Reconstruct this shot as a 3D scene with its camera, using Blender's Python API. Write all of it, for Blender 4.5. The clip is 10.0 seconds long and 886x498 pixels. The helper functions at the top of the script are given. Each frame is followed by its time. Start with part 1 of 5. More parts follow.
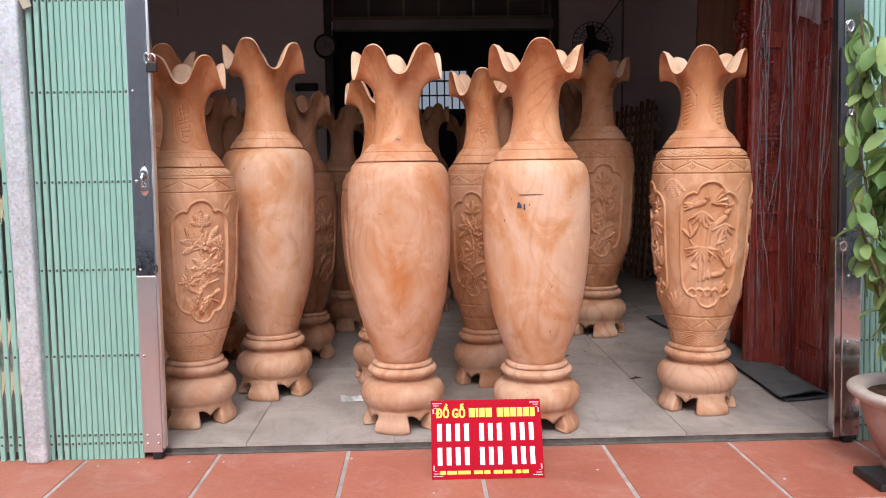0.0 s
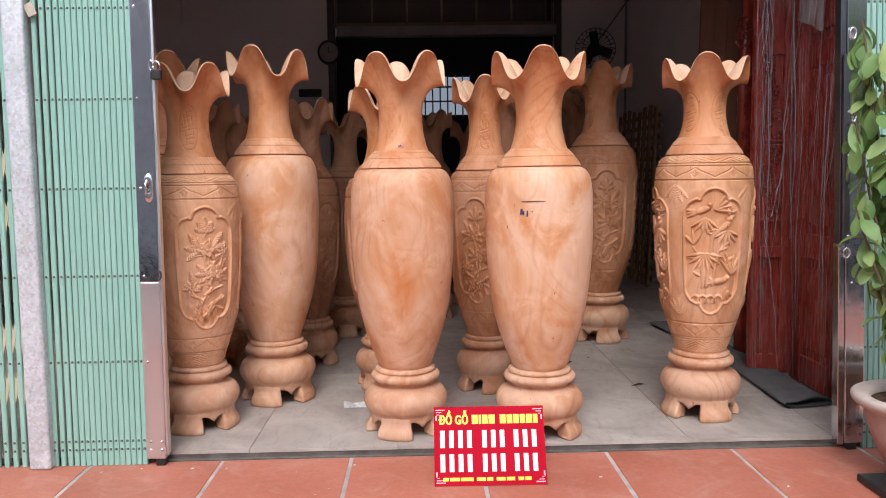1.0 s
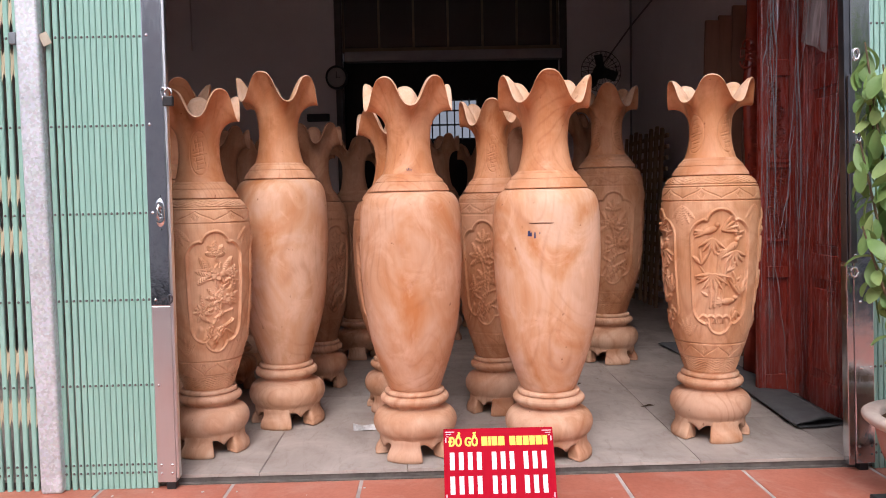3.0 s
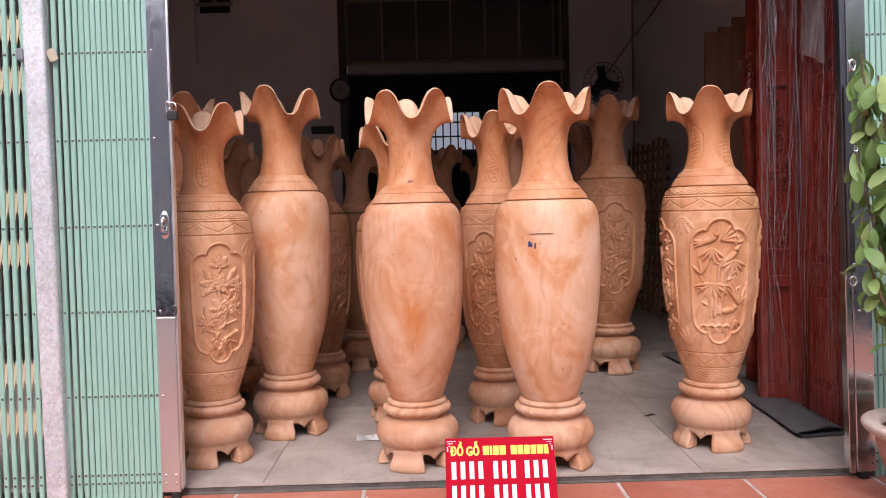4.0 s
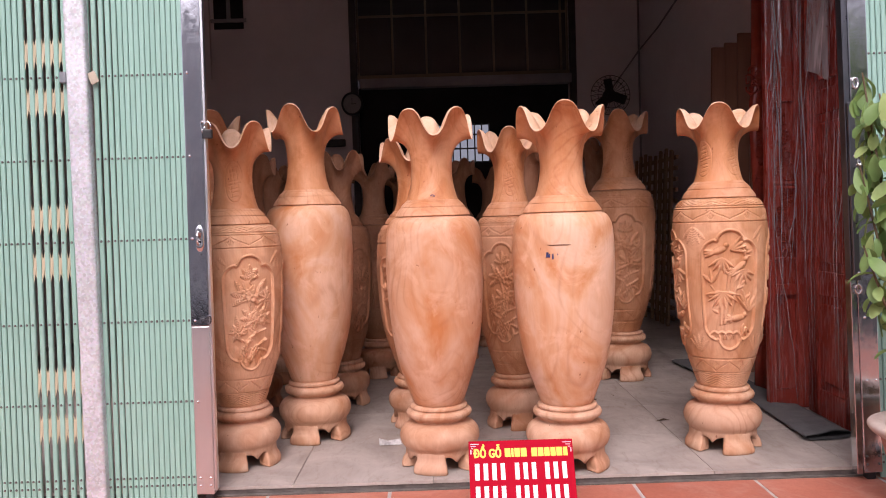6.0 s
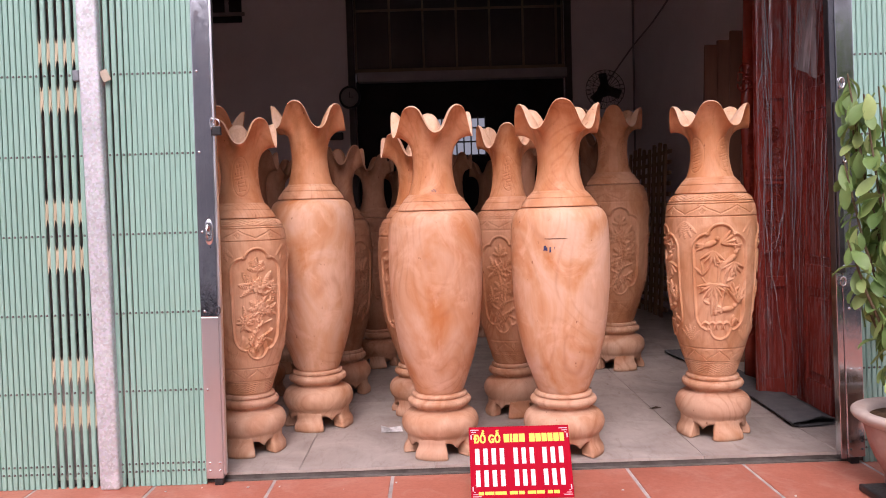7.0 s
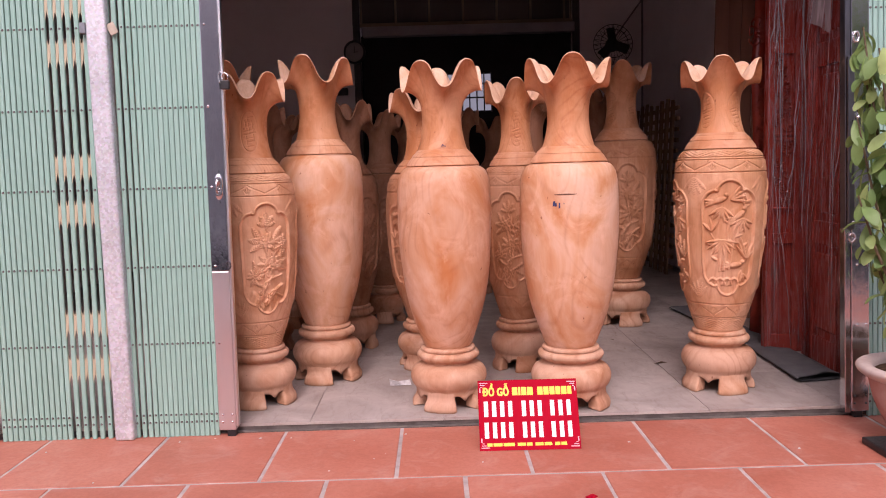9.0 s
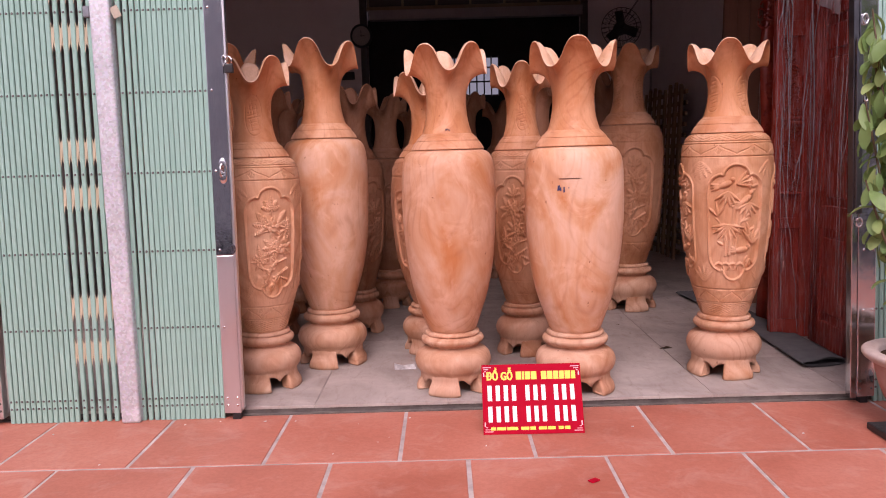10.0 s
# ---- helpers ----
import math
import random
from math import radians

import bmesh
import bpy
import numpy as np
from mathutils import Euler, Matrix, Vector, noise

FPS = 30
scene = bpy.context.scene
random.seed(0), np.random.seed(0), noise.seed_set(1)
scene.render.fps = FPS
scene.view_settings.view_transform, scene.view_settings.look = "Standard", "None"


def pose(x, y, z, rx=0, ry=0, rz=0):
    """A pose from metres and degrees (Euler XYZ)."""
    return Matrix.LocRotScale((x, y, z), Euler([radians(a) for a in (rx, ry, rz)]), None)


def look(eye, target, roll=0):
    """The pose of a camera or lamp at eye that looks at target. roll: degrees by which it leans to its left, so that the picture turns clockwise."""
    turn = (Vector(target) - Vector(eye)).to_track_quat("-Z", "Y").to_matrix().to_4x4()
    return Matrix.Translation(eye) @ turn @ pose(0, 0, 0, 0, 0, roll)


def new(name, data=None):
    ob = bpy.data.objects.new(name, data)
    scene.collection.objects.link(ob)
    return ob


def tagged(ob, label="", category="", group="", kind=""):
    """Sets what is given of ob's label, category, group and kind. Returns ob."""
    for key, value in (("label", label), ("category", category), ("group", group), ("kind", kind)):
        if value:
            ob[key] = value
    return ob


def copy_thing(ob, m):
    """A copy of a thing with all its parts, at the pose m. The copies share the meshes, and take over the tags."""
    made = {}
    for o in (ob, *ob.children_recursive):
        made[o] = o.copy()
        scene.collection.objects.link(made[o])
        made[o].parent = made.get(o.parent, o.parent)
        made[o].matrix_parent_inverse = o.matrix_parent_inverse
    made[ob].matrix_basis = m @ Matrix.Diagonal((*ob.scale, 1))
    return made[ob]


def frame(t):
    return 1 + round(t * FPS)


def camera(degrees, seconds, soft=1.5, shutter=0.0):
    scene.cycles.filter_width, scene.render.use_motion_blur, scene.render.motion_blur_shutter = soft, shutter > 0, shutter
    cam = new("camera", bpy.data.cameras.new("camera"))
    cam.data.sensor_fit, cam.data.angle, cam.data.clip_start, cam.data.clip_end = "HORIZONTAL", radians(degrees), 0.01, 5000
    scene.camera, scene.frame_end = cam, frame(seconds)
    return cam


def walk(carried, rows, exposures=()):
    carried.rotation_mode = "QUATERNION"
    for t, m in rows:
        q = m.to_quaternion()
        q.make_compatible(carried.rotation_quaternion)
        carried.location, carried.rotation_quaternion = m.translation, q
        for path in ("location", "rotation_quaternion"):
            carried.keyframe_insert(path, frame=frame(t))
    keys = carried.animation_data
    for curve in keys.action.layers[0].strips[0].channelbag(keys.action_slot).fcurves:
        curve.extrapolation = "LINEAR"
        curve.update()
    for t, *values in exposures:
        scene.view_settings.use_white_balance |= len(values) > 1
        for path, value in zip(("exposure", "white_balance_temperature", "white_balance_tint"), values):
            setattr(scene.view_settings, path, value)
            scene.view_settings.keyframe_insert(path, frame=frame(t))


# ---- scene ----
cam = camera(58.7, 10.0, soft=1.0)
PATH = [
    (0, (0.291, -2.945, 1.044), (0.351, -0.957, 0.842), -0.8),
    (0.5, (0.294, -2.945, 1.043), (0.349, -0.955, 0.848), -0.8),
    (1, (0.292, -2.949, 1.050), (0.344, -0.959, 0.861), -0.8),
    (1.5, (0.286, -2.952, 1.046), (0.339, -0.961, 0.873), -0.8),
    (2, (0.289, -2.965, 1.047), (0.335, -0.972, 0.888), -0.9),
    (2.5, (0.288, -2.966, 1.049), (0.327, -0.972, 0.903), -1.1),
    (4, (0.304, -3.000, 1.050), (0.325, -1.003, 0.947), -1.5),
    (4.5, (0.316, -3.026, 1.051), (0.328, -1.028, 0.959), -1.7),
    (5, (0.314, -3.046, 1.053), (0.322, -1.048, 0.972), -1.8),
    (5.5, (0.274, -3.079, 1.056), (0.281, -1.080, 0.981), -1.8),
    (7, (0.204, -3.250, 1.076), (0.229, -1.253, 0.977), -1.7),
    (7.5, (0.200, -3.260, 1.075), (0.229, -1.263, 0.956), -1.7),
    (8, (0.189, -3.258, 1.068), (0.220, -1.264, 0.926), -1.8),
    (8.5, (0.182, -3.253, 1.072), (0.204, -1.261, 0.897), -1.7),
    (9, (0.178, -3.259, 1.068), (0.192, -1.269, 0.862), -1.6),
    (9.5, (0.185, -3.254, 1.068), (0.186, -1.268, 0.837), -1.6),
    (10, (0.195, -3.255, 1.064), (0.187, -1.270, 0.821), -1.6),
]
# seconds, stops, kelvin, tint
EXPOSURES = [(0, 0.61, 5980, 11), (2.5, 0.61, 6120, 15), (4.0, 0.63, 6280, 21), (5.5, 0.64, 6400, 25), (7.0, 0.60, 6450, 30), (8.5, 0.54, 6550, 35), (10, 0.46, 6560, 40)]
walk(cam, [(t, look(eye, target, roll)) for t, eye, target, roll in PATH], EXPOSURES)

# ---------------------------------------------------------------- light
world = bpy.data.worlds.new("overcast_sky")
scene.world = world
world.use_nodes = True
wn, wl = world.node_tree.nodes, world.node_tree.links
sky = wn.new("ShaderNodeTexSky")
sky.sky_type = "NISHITA"
sky.sun_disc = False
sky.sun_elevation = radians(48)
sky.sun_rotation = radians(187)
sky.air_density, sky.dust_density = 1.0, 4.0
soften = wn.new("ShaderNodeHueSaturation")
soften.inputs["Saturation"].default_value = 0.35
wl.new(sky.outputs[0], soften.inputs["Color"])
wl.new(soften.outputs[0], wn["Background"].inputs[0])
wn["Background"].inputs[1].default_value = 0.15

sun_data = bpy.data.lights.new("sun", "SUN")
sun_data.energy, sun_data.angle, sun_data.color = 1.0, radians(30), (1.0, 0.95, 0.88)
sun = new("sun", sun_data)
sun.matrix_world = look((-0.3, -5.6, 6.8), (0.5, 0.5, 0))


# ---------------------------------------------------------------- materials
def mat(name, build, rough=0.6, metal=0.0, spec=0.5):
    m = bpy.data.materials.new(name)
    m.use_nodes = True
    nt = m.node_tree
    b = nt.nodes["Principled BSDF"]
    b.inputs["Roughness"].default_value = rough
    b.inputs["Metallic"].default_value = metal
    b.inputs["Specular IOR Level"].default_value = spec
    build(nt, b)
    return m


def N(nt, kind, **sets):
    n = nt.nodes.new(kind)
    for k, v in sets.items():
        n.inputs[k.replace("_", " ")].default_value = v
    return n


def ramp(nt, fac, stops):
    r = nt.nodes.new("ShaderNodeValToRGB")
    e = r.color_ramp.elements
    while len(e) < len(stops):
        e.new(0.5)
    for el, (p, c) in zip(e, stops):
        el.position, el.color = p, (*c, 1)
    nt.links.new(fac, r.inputs[0])
    return r.outputs[0]


def coords(nt, scale=(1, 1, 1), shift=False):
    tc = nt.nodes.new("ShaderNodeTexCoord")
    mp = nt.nodes.new("ShaderNodeMapping")
    mp.inputs["Scale"].default_value = scale
    nt.links.new(tc.outputs["Object"], mp.inputs["Vector"])
    if shift:
        oi = nt.nodes.new("ShaderNodeObjectInfo")
        ml = nt.nodes.new("ShaderNodeVectorMath")
        ml.operation = "MULTIPLY_ADD"
        ml.inputs[1].default_value = (17.3, 9.1, 13.7)
        nt.links.new(oi.outputs["Random"], ml.inputs[0])
        nt.links.new(mp.outputs[0], ml.inputs[2])
        return ml.outputs[0]
    return mp.outputs[0]


def noise_tex(nt, vec, scale, detail=4.0, rough=0.55, distort=0.0):
    n = N(nt, "ShaderNodeTexNoise", Scale=scale, Detail=detail, Roughness=rough, Distortion=distort)
    nt.links.new(vec, n.inputs["Vector"])
    return n.outputs["Fac"]


def mix(nt, fac, a, b, mode="MIX"):
    m = nt.nodes.new("ShaderNodeMix")
    m.data_type, m.blend_type = "RGBA", mode
    for sock, v in ((m.inputs[0], fac), (m.inputs[6], a), (m.inputs[7], b)):
        if hasattr(v, "links"):
            nt.links.new(v, sock)
        elif isinstance(v, (int, float)):
            sock.default_value = v
        else:
            sock.default_value = (*v, 1)
    return m.outputs[2]


def bump(nt, b, height, strength=0.3, dist=0.002):
    bp = N(nt, "ShaderNodeBump", Strength=strength, Distance=dist)
    nt.links.new(height, bp.inputs["Height"])
    nt.links.new(bp.outputs[0], b.inputs["Normal"])


def wood(name, dark, mid, pale, swirl=1.0, rough=0.55, fine=0.25, figure=0.6):
    def build(nt, b):
        v = coords(nt, (1, 1, 0.42), True)
        field = noise_tex(nt, v, 2.3, 1.5, 0.45, 0.5)
        turn = nt.nodes.new("ShaderNodeMath")
        turn.operation = "MULTIPLY"
        turn.inputs[1].default_value = 95.0 * swirl
        nt.links.new(field, turn.inputs[0])
        w = nt.nodes.new("ShaderNodeMath")
        w.operation = "SINE"
        nt.links.new(turn.outputs[0], w.inputs[0])
        half = nt.nodes.new("ShaderNodeMath")
        half.operation = "MULTIPLY_ADD"
        half.inputs[1].default_value = half.inputs[2].default_value = 0.5
        nt.links.new(w.outputs[0], half.inputs[0])
        big = noise_tex(nt, coords(nt, (1, 1, 0.72), True), 3.6, 4, 0.58, 1.4)
        c1 = ramp(nt, big, [(0.30, dark), (0.45, mid), (0.62, pale)])
        rings = ramp(nt, half.outputs[0], [(0.0, (0.72, 0.55, 0.44)), (0.07, (0.86, 0.76, 0.69)), (0.28, (0.98, 0.96, 0.95)), (0.6, (1, 1, 1)), (1.0, (1.0, 0.97, 0.95))])
        where = noise_tex(nt, coords(nt, (1, 1, 0.6), True), 4.2, 2, 0.5)
        c2 = mix(nt, figure, c1, mix(nt, ramp(nt, where, [(0.40, (0.15,) * 3), (0.62, (1,) * 3)]), (1, 1, 1), rings), "MULTIPLY")
        g = coords(nt, (1, 1, 0.06), True)
        grain = noise_tex(nt, g, 150, 3, 0.6)
        c3 = mix(nt, fine, c2, ramp(nt, grain, [(0.35, (0.6, 0.52, 0.46)), (0.6, (1, 1, 1))]), "MULTIPLY")
        dust = noise_tex(nt, coords(nt, (1, 1, 0.8), True), 7.5, 5, 0.65, 1.0)
        c3 = mix(nt, ramp(nt, dust, [(0.50, (0, 0, 0)), (0.70, (0.60, 0.60, 0.60))]), c3, tuple(min(0.9, p * 1.12 + 0.03) for p in pale))
        spots = noise_tex(nt, coords(nt, (1, 1, 0.6), True), 55, 2, 0.5)
        c4 = mix(nt, 0.9, c3, ramp(nt, spots, [(0.725, (1, 1, 1)), (0.79, (0.45, 0.28, 0.20))]), "MULTIPLY")
        oi = nt.nodes.new("ShaderNodeObjectInfo")
        tone = ramp(nt, oi.outputs["Random"], [(0.0, (0.90, 0.84, 0.82)), (0.5, (1.0, 0.97, 0.95)), (1.0, (1.0, 1.0, 1.0))])
        c5 = mix(nt, 1.0, c4, tone, "MULTIPLY")
        nt.links.new(c5, b.inputs["Base Color"])
        nt.links.new(ramp(nt, big, [(0.3, (rough - 0.1,) * 3), (0.7, (rough + 0.12,) * 3)]), b.inputs["Roughness"])
        bump(nt, b, grain, 0.3, 0.0012)
    return mat(name, build, rough, 0, 0.35)


def simple(name, a, b_, scale=8.0, rough=0.6, metal=0.0, spec=0.5, bumpy=0.1, dist=0.002, stretch=(1, 1, 1), obj=False):
    def build(nt, b):
        v = coords(nt, stretch, obj)
        f = noise_tex(nt, v, scale, 5, 0.6)
        c = ramp(nt, f, [(0.3, a), (0.7, b_)])
        nt.links.new(c, b.inputs["Base Color"])
        fine = noise_tex(nt, v, scale * 9, 3, 0.6)
        r = ramp(nt, fine, [(0.3, (max(rough - 0.08, 0.02),) * 3), (0.7, (min(rough + 0.08, 1),) * 3)])
        nt.links.new(r, b.inputs["Roughness"])
        if bumpy:
            bump(nt, b, fine, bumpy, dist)
    return mat(name, build, rough, metal, spec)


WOOD_PLAIN = wood("turned_wood", (0.56, 0.225, 0.082), (0.64, 0.345, 0.19), (0.71, 0.465, 0.325), 2.3, 0.55, 0.07, 0.5)
WOOD_CARVED = wood("carved_wood", (0.49, 0.225, 0.100), (0.59, 0.31, 0.162), (0.67, 0.40, 0.245), 1.6, 0.6, 0.2, 0.5)
WOOD_NECK = wood("neck_wood", (0.47, 0.175, 0.062), (0.55, 0.235, 0.10), (0.63, 0.32, 0.165), 1.8, 0.5, 0.14, 0.5)
WOOD_COLLAR = wood("collar_wood", (0.53, 0.22, 0.09), (0.60, 0.295, 0.15), (0.67, 0.38, 0.23), 1.8, 0.55, 0.1, 0.5)
# Carved wood again, redder, with the shade behind the front row mixed in.
WOOD_RUSSET_DIM = wood("dimmed_russet_carved_wood", (0.38, 0.155, 0.066), (0.46, 0.21, 0.10), (0.53, 0.28, 0.16), 1.6, 0.6, 0.2, 0.5)
WOOD_RAW = wood("raw_sanded_wood", (0.60, 0.33, 0.18), (0.68, 0.42, 0.26), (0.74, 0.51, 0.36), 0.6, 0.65, 0.2, 0.3)
# A browner wood, darkened further to hold the shade of the shop's depth.
WOOD_BROWN_DIM = wood("brown_dimmed_wood", (0.25, 0.102, 0.048), (0.33, 0.150, 0.076), (0.39, 0.195, 0.11), 0.6, 0.6, 0.25, 0.35)
WOOD_STAND = wood("stand_wood", (0.44, 0.195, 0.092), (0.53, 0.29, 0.172), (0.62, 0.395, 0.27), 1.5, 0.6, 0.14, 0.55)
GROOVE = simple("groove_shadow_wood", (0.16, 0.06, 0.03), (0.22, 0.09, 0.05), 20, 0.8)
GREEN = simple("mint_green_paint", (0.255, 0.45, 0.375), (0.305, 0.505, 0.43), 5, 0.42, 0, 0.5, 0.05, 0.001, (1, 1, 0.3), True)
CREAM = simple("cream_lattice_paint", (0.44, 0.38, 0.25), (0.56, 0.49, 0.34), 9, 0.6)
RIVET = simple("rivet_zinc", (0.10, 0.095, 0.09), (0.17, 0.16, 0.15), 30, 0.45, 0.6)
STEEL = simple("polished_stainless_steel", (0.52, 0.54, 0.58), (0.70, 0.715, 0.75), 5, 0.12, 1.0, 0.5, 0.12, 0.004, (1, 1, 0.6))
STEEL_SATIN = simple("satin_stainless_steel", (0.66, 0.67, 0.68), (0.78, 0.79, 0.80), 4, 0.36, 1.0, 0.5, 0.05, 0.001, (1, 1, 0.2))
STEEL_DARK = simple("dark_steel", (0.10, 0.105, 0.12), (0.15, 0.155, 0.17), 6, 0.35, 0.9)
CHROME = simple("chrome", (0.75, 0.75, 0.76), (0.82, 0.82, 0.82), 10, 0.12, 1.0, 0.5, 0)


def galvanised(nt, b):
    v = coords(nt)
    vo = N(nt, "ShaderNodeTexVoronoi", Scale=110.0)
    nt.links.new(v, vo.inputs["Vector"])
    n = noise_tex(nt, v, 9, 4)
    c = mix(nt, 0.5, ramp(nt, n, [(0.3, (0.38, 0.445, 0.53)), (0.7, (0.52, 0.60, 0.70))]), vo.outputs["Color"], "SOFT_LIGHT")
    h = nt.nodes.new("ShaderNodeHueSaturation")
    h.inputs["Saturation"].default_value = 0.25
    nt.links.new(c, h.inputs["Color"])
    nt.links.new(h.outputs[0], b.inputs["Base Color"])
    bump(nt, b, n, 0.1, 0.001)


GALV = mat("galvanised_steel", galvanised, 0.5, 0.35)


def clay(nt, b):
    v = coords(nt, (1, 1, 1), True)
    big = noise_tex(nt, v, 2.2, 4, 0.6, 0.3)
    c = ramp(nt, big, [(0.3, (0.41, 0.130, 0.080)), (0.5, (0.48, 0.168, 0.108)), (0.72, (0.53, 0.215, 0.148))])
    sp = noise_tex(nt, v, 60, 4, 0.7)
    c = mix(nt, 0.55, c, ramp(nt, sp, [(0.35, (0.80, 0.74, 0.72)), (0.6, (1, 1, 1)), (0.78, (1.0, 1.0, 1.0))]), "MULTIPLY")
    dust = noise_tex(nt, v, 6.5, 5, 0.7, 0.8)
    c = mix(nt, ramp(nt, dust, [(0.50, (0, 0, 0)), (0.74, (0.40, 0.40, 0.40))]), c, (0.58, 0.36, 0.29))
    oi = nt.nodes.new("ShaderNodeObjectInfo")
    c = mix(nt, 1.0, c, ramp(nt, oi.outputs["Random"], [(0, (0.90, 0.88, 0.88)), (1, (1, 1, 1))]), "MULTIPLY")
    nt.links.new(c, b.inputs["Base Color"])
    nt.links.new(ramp(nt, big, [(0.3, (0.55,) * 3), (0.7, (0.72,) * 3)]), b.inputs["Roughness"])
    bump(nt, b, sp, 0.10, 0.001)


CLAY = mat("red_clay_tile", clay, 0.45)
MORTAR = simple("grey_mortar", (0.30, 0.255, 0.235), (0.54, 0.48, 0.45), 10, 0.9, 0, 0.2, 0.5, 0.003)


def floor_stone(nt, b):
    v = coords(nt, (1, 1, 1), True)
    cloud = noise_tex(nt, v, 3.0, 6, 0.62, 0.8)
    c = ramp(nt, cloud, [(0.32, (0.30, 0.258, 0.226)), (0.5, (0.385, 0.338, 0.302)), (0.7, (0.475, 0.428, 0.385))])
    smear = noise_tex(nt, coords(nt, (2.4, 0.8, 1), True), 9, 5, 0.7, 1.2)
    c = mix(nt, 0.7, c, ramp(nt, smear, [(0.54, (1, 1, 1)), (0.64, (0.90, 0.87, 0.85)), (0.76, (0.66, 0.61, 0.57))]), "MULTIPLY")
    nt.links.new(c, b.inputs["Base Color"])
    nt.links.new(ramp(nt, smear, [(0.4, (0.46,) * 3), (0.7, (0.62,) * 3)]), b.inputs["Roughness"])


FLOOR = mat("pale_stone_floor_tile", floor_stone, 0.5, 0, 0.28)
GROUT = simple("floor_grout", (0.26, 0.24, 0.22), (0.36, 0.335, 0.31), 20, 0.9)
PLASTER = simple("grey_plaster", (0.74, 0.665, 0.66), (0.82, 0.74, 0.735), 2.2, 0.9, 0, 0.2, 0.25, 0.003)
PLASTER_OUT = simple("outer_plaster", (0.50, 0.47, 0.43), (0.60, 0.57, 0.53), 2.2, 0.9, 0, 0.2, 0.3, 0.003)
CEIL = simple("ceiling_paint", (0.72, 0.70, 0.69), (0.80, 0.78, 0.77), 2.0, 0.9, 0, 0.2, 0.1)
FRAME_DARK = simple("dark_brown_frame", (0.045, 0.035, 0.032), (0.075, 0.06, 0.055), 9, 0.5)
FRAME_TAN = simple("tan_window_bar", (0.16, 0.115, 0.07), (0.22, 0.16, 0.10), 9, 0.5)
SILL = simple("grey_lintel", (0.26, 0.235, 0.235), (0.33, 0.30, 0.30), 6, 0.7)
# Near-black colour that stands in for unlit space behind the openings.
VOID = simple("painted_room_dark", (0.018, 0.016, 0.017), (0.03, 0.027, 0.028), 3, 0.8, 0, 0.2)
BLACK = simple("black_plastic", (0.012, 0.012, 0.013), (0.022, 0.021, 0.022), 12, 0.45)
CLOCKFACE = simple("clock_face", (0.26, 0.24, 0.22), (0.32, 0.30, 0.28), 8, 0.5)
PALLET = simple("bare_pallet_wood", (0.22, 0.13, 0.075), (0.34, 0.22, 0.13), 7, 0.8, 0, 0.2, 0.3, 0.002, (1, 1, 0.15), True)
PLANK = simple("brown_plank", (0.17, 0.075, 0.045), (0.25, 0.12, 0.075), 8, 0.6, 0, 0.3, 0.2, 0.002, (1, 1, 0.1), True)
REDWOOD = simple("lacquered_red_wood", (0.25, 0.030, 0.020), (0.40, 0.060, 0.038), 6, 0.26, 0, 0.5, 0.1, 0.001, (1, 1, 0.12))
REDCARVE = simple("glossy_red_carving", (0.22, 0.020, 0.010), (0.32, 0.038, 0.018), 12, 0.16, 0, 0.6, 0.15)
MATGREY = simple("grey_felt", (0.105, 0.105, 0.108), (0.15, 0.148, 0.15), 14, 0.95, 0, 0.1, 0.4, 0.002)
TERRA = simple("stained_pot_clay", (0.38, 0.29, 0.25), (0.52, 0.44, 0.39), 8, 0.8, 0, 0.3, 0.4, 0.003)
TERRA_RED = simple("red_pot_side", (0.32, 0.13, 0.10), (0.46, 0.33, 0.28), 6, 0.8, 0, 0.3, 0.4, 0.003)
SOIL = simple("dry_soil", (0.06, 0.035, 0.02), (0.17, 0.10, 0.06), 40, 1.0, 0, 0.1, 1.0, 0.01)
BARK = simple("twig_bark", (0.10, 0.075, 0.045), (0.17, 0.13, 0.08), 20, 0.9, 0, 0.2, 0.6, 0.003)
SIGNRED = simple("sign_red_print", (0.38, 0.003, 0.016), (0.43, 0.005, 0.022), 3, 0.6, 0, 0.06, 0)
SIGNYEL = simple("sign_yellow_print", (0.82, 0.56, 0.03), (0.86, 0.60, 0.04), 8, 0.4, 0, 0.5, 0)
SIGNWHITE = simple("sign_white_print", (0.80, 0.80, 0.80), (0.84, 0.84, 0.84), 8, 0.4, 0, 0.5, 0)
SIGNPINK = simple("sign_pink_print", (0.80, 0.40, 0.42), (0.84, 0.46, 0.48), 8, 0.4, 0, 0.5, 0)
SHADE = simple("unseen_street_wall", (0.40, 0.41, 0.43), (0.66, 0.65, 0.66), 0.9, 0.9, 0, 0.2, 0.4, 0.01)
RAIL = simple("worn_track_steel", (0.075, 0.062, 0.055), (0.17, 0.145, 0.13), 12, 0.7, 0, 0.3)
ASPHALT = simple("street_asphalt", (0.045, 0.045, 0.047), (0.075, 0.073, 0.072), 6, 0.9, 0, 0.3, 0.5, 0.004)
PAPER = simple("torn_wrapper", (0.45, 0.44, 0.43), (0.75, 0.74, 0.73), 60, 0.4)
DRYLEAF = simple("dry_leaf", (0.09, 0.055, 0.03), (0.15, 0.10, 0.06), 30, 0.9)
INK = simple("blue_ink", (0.02, 0.025, 0.09), (0.05, 0.05, 0.14), 30, 0.7)
WIRE = simple("wall_cable", (0.22, 0.19, 0.19), (0.28, 0.25, 0.25), 10, 0.7)
TAPE = simple("dull_tape", (0.42, 0.36, 0.27), (0.52, 0.46, 0.36), 20, 0.6)
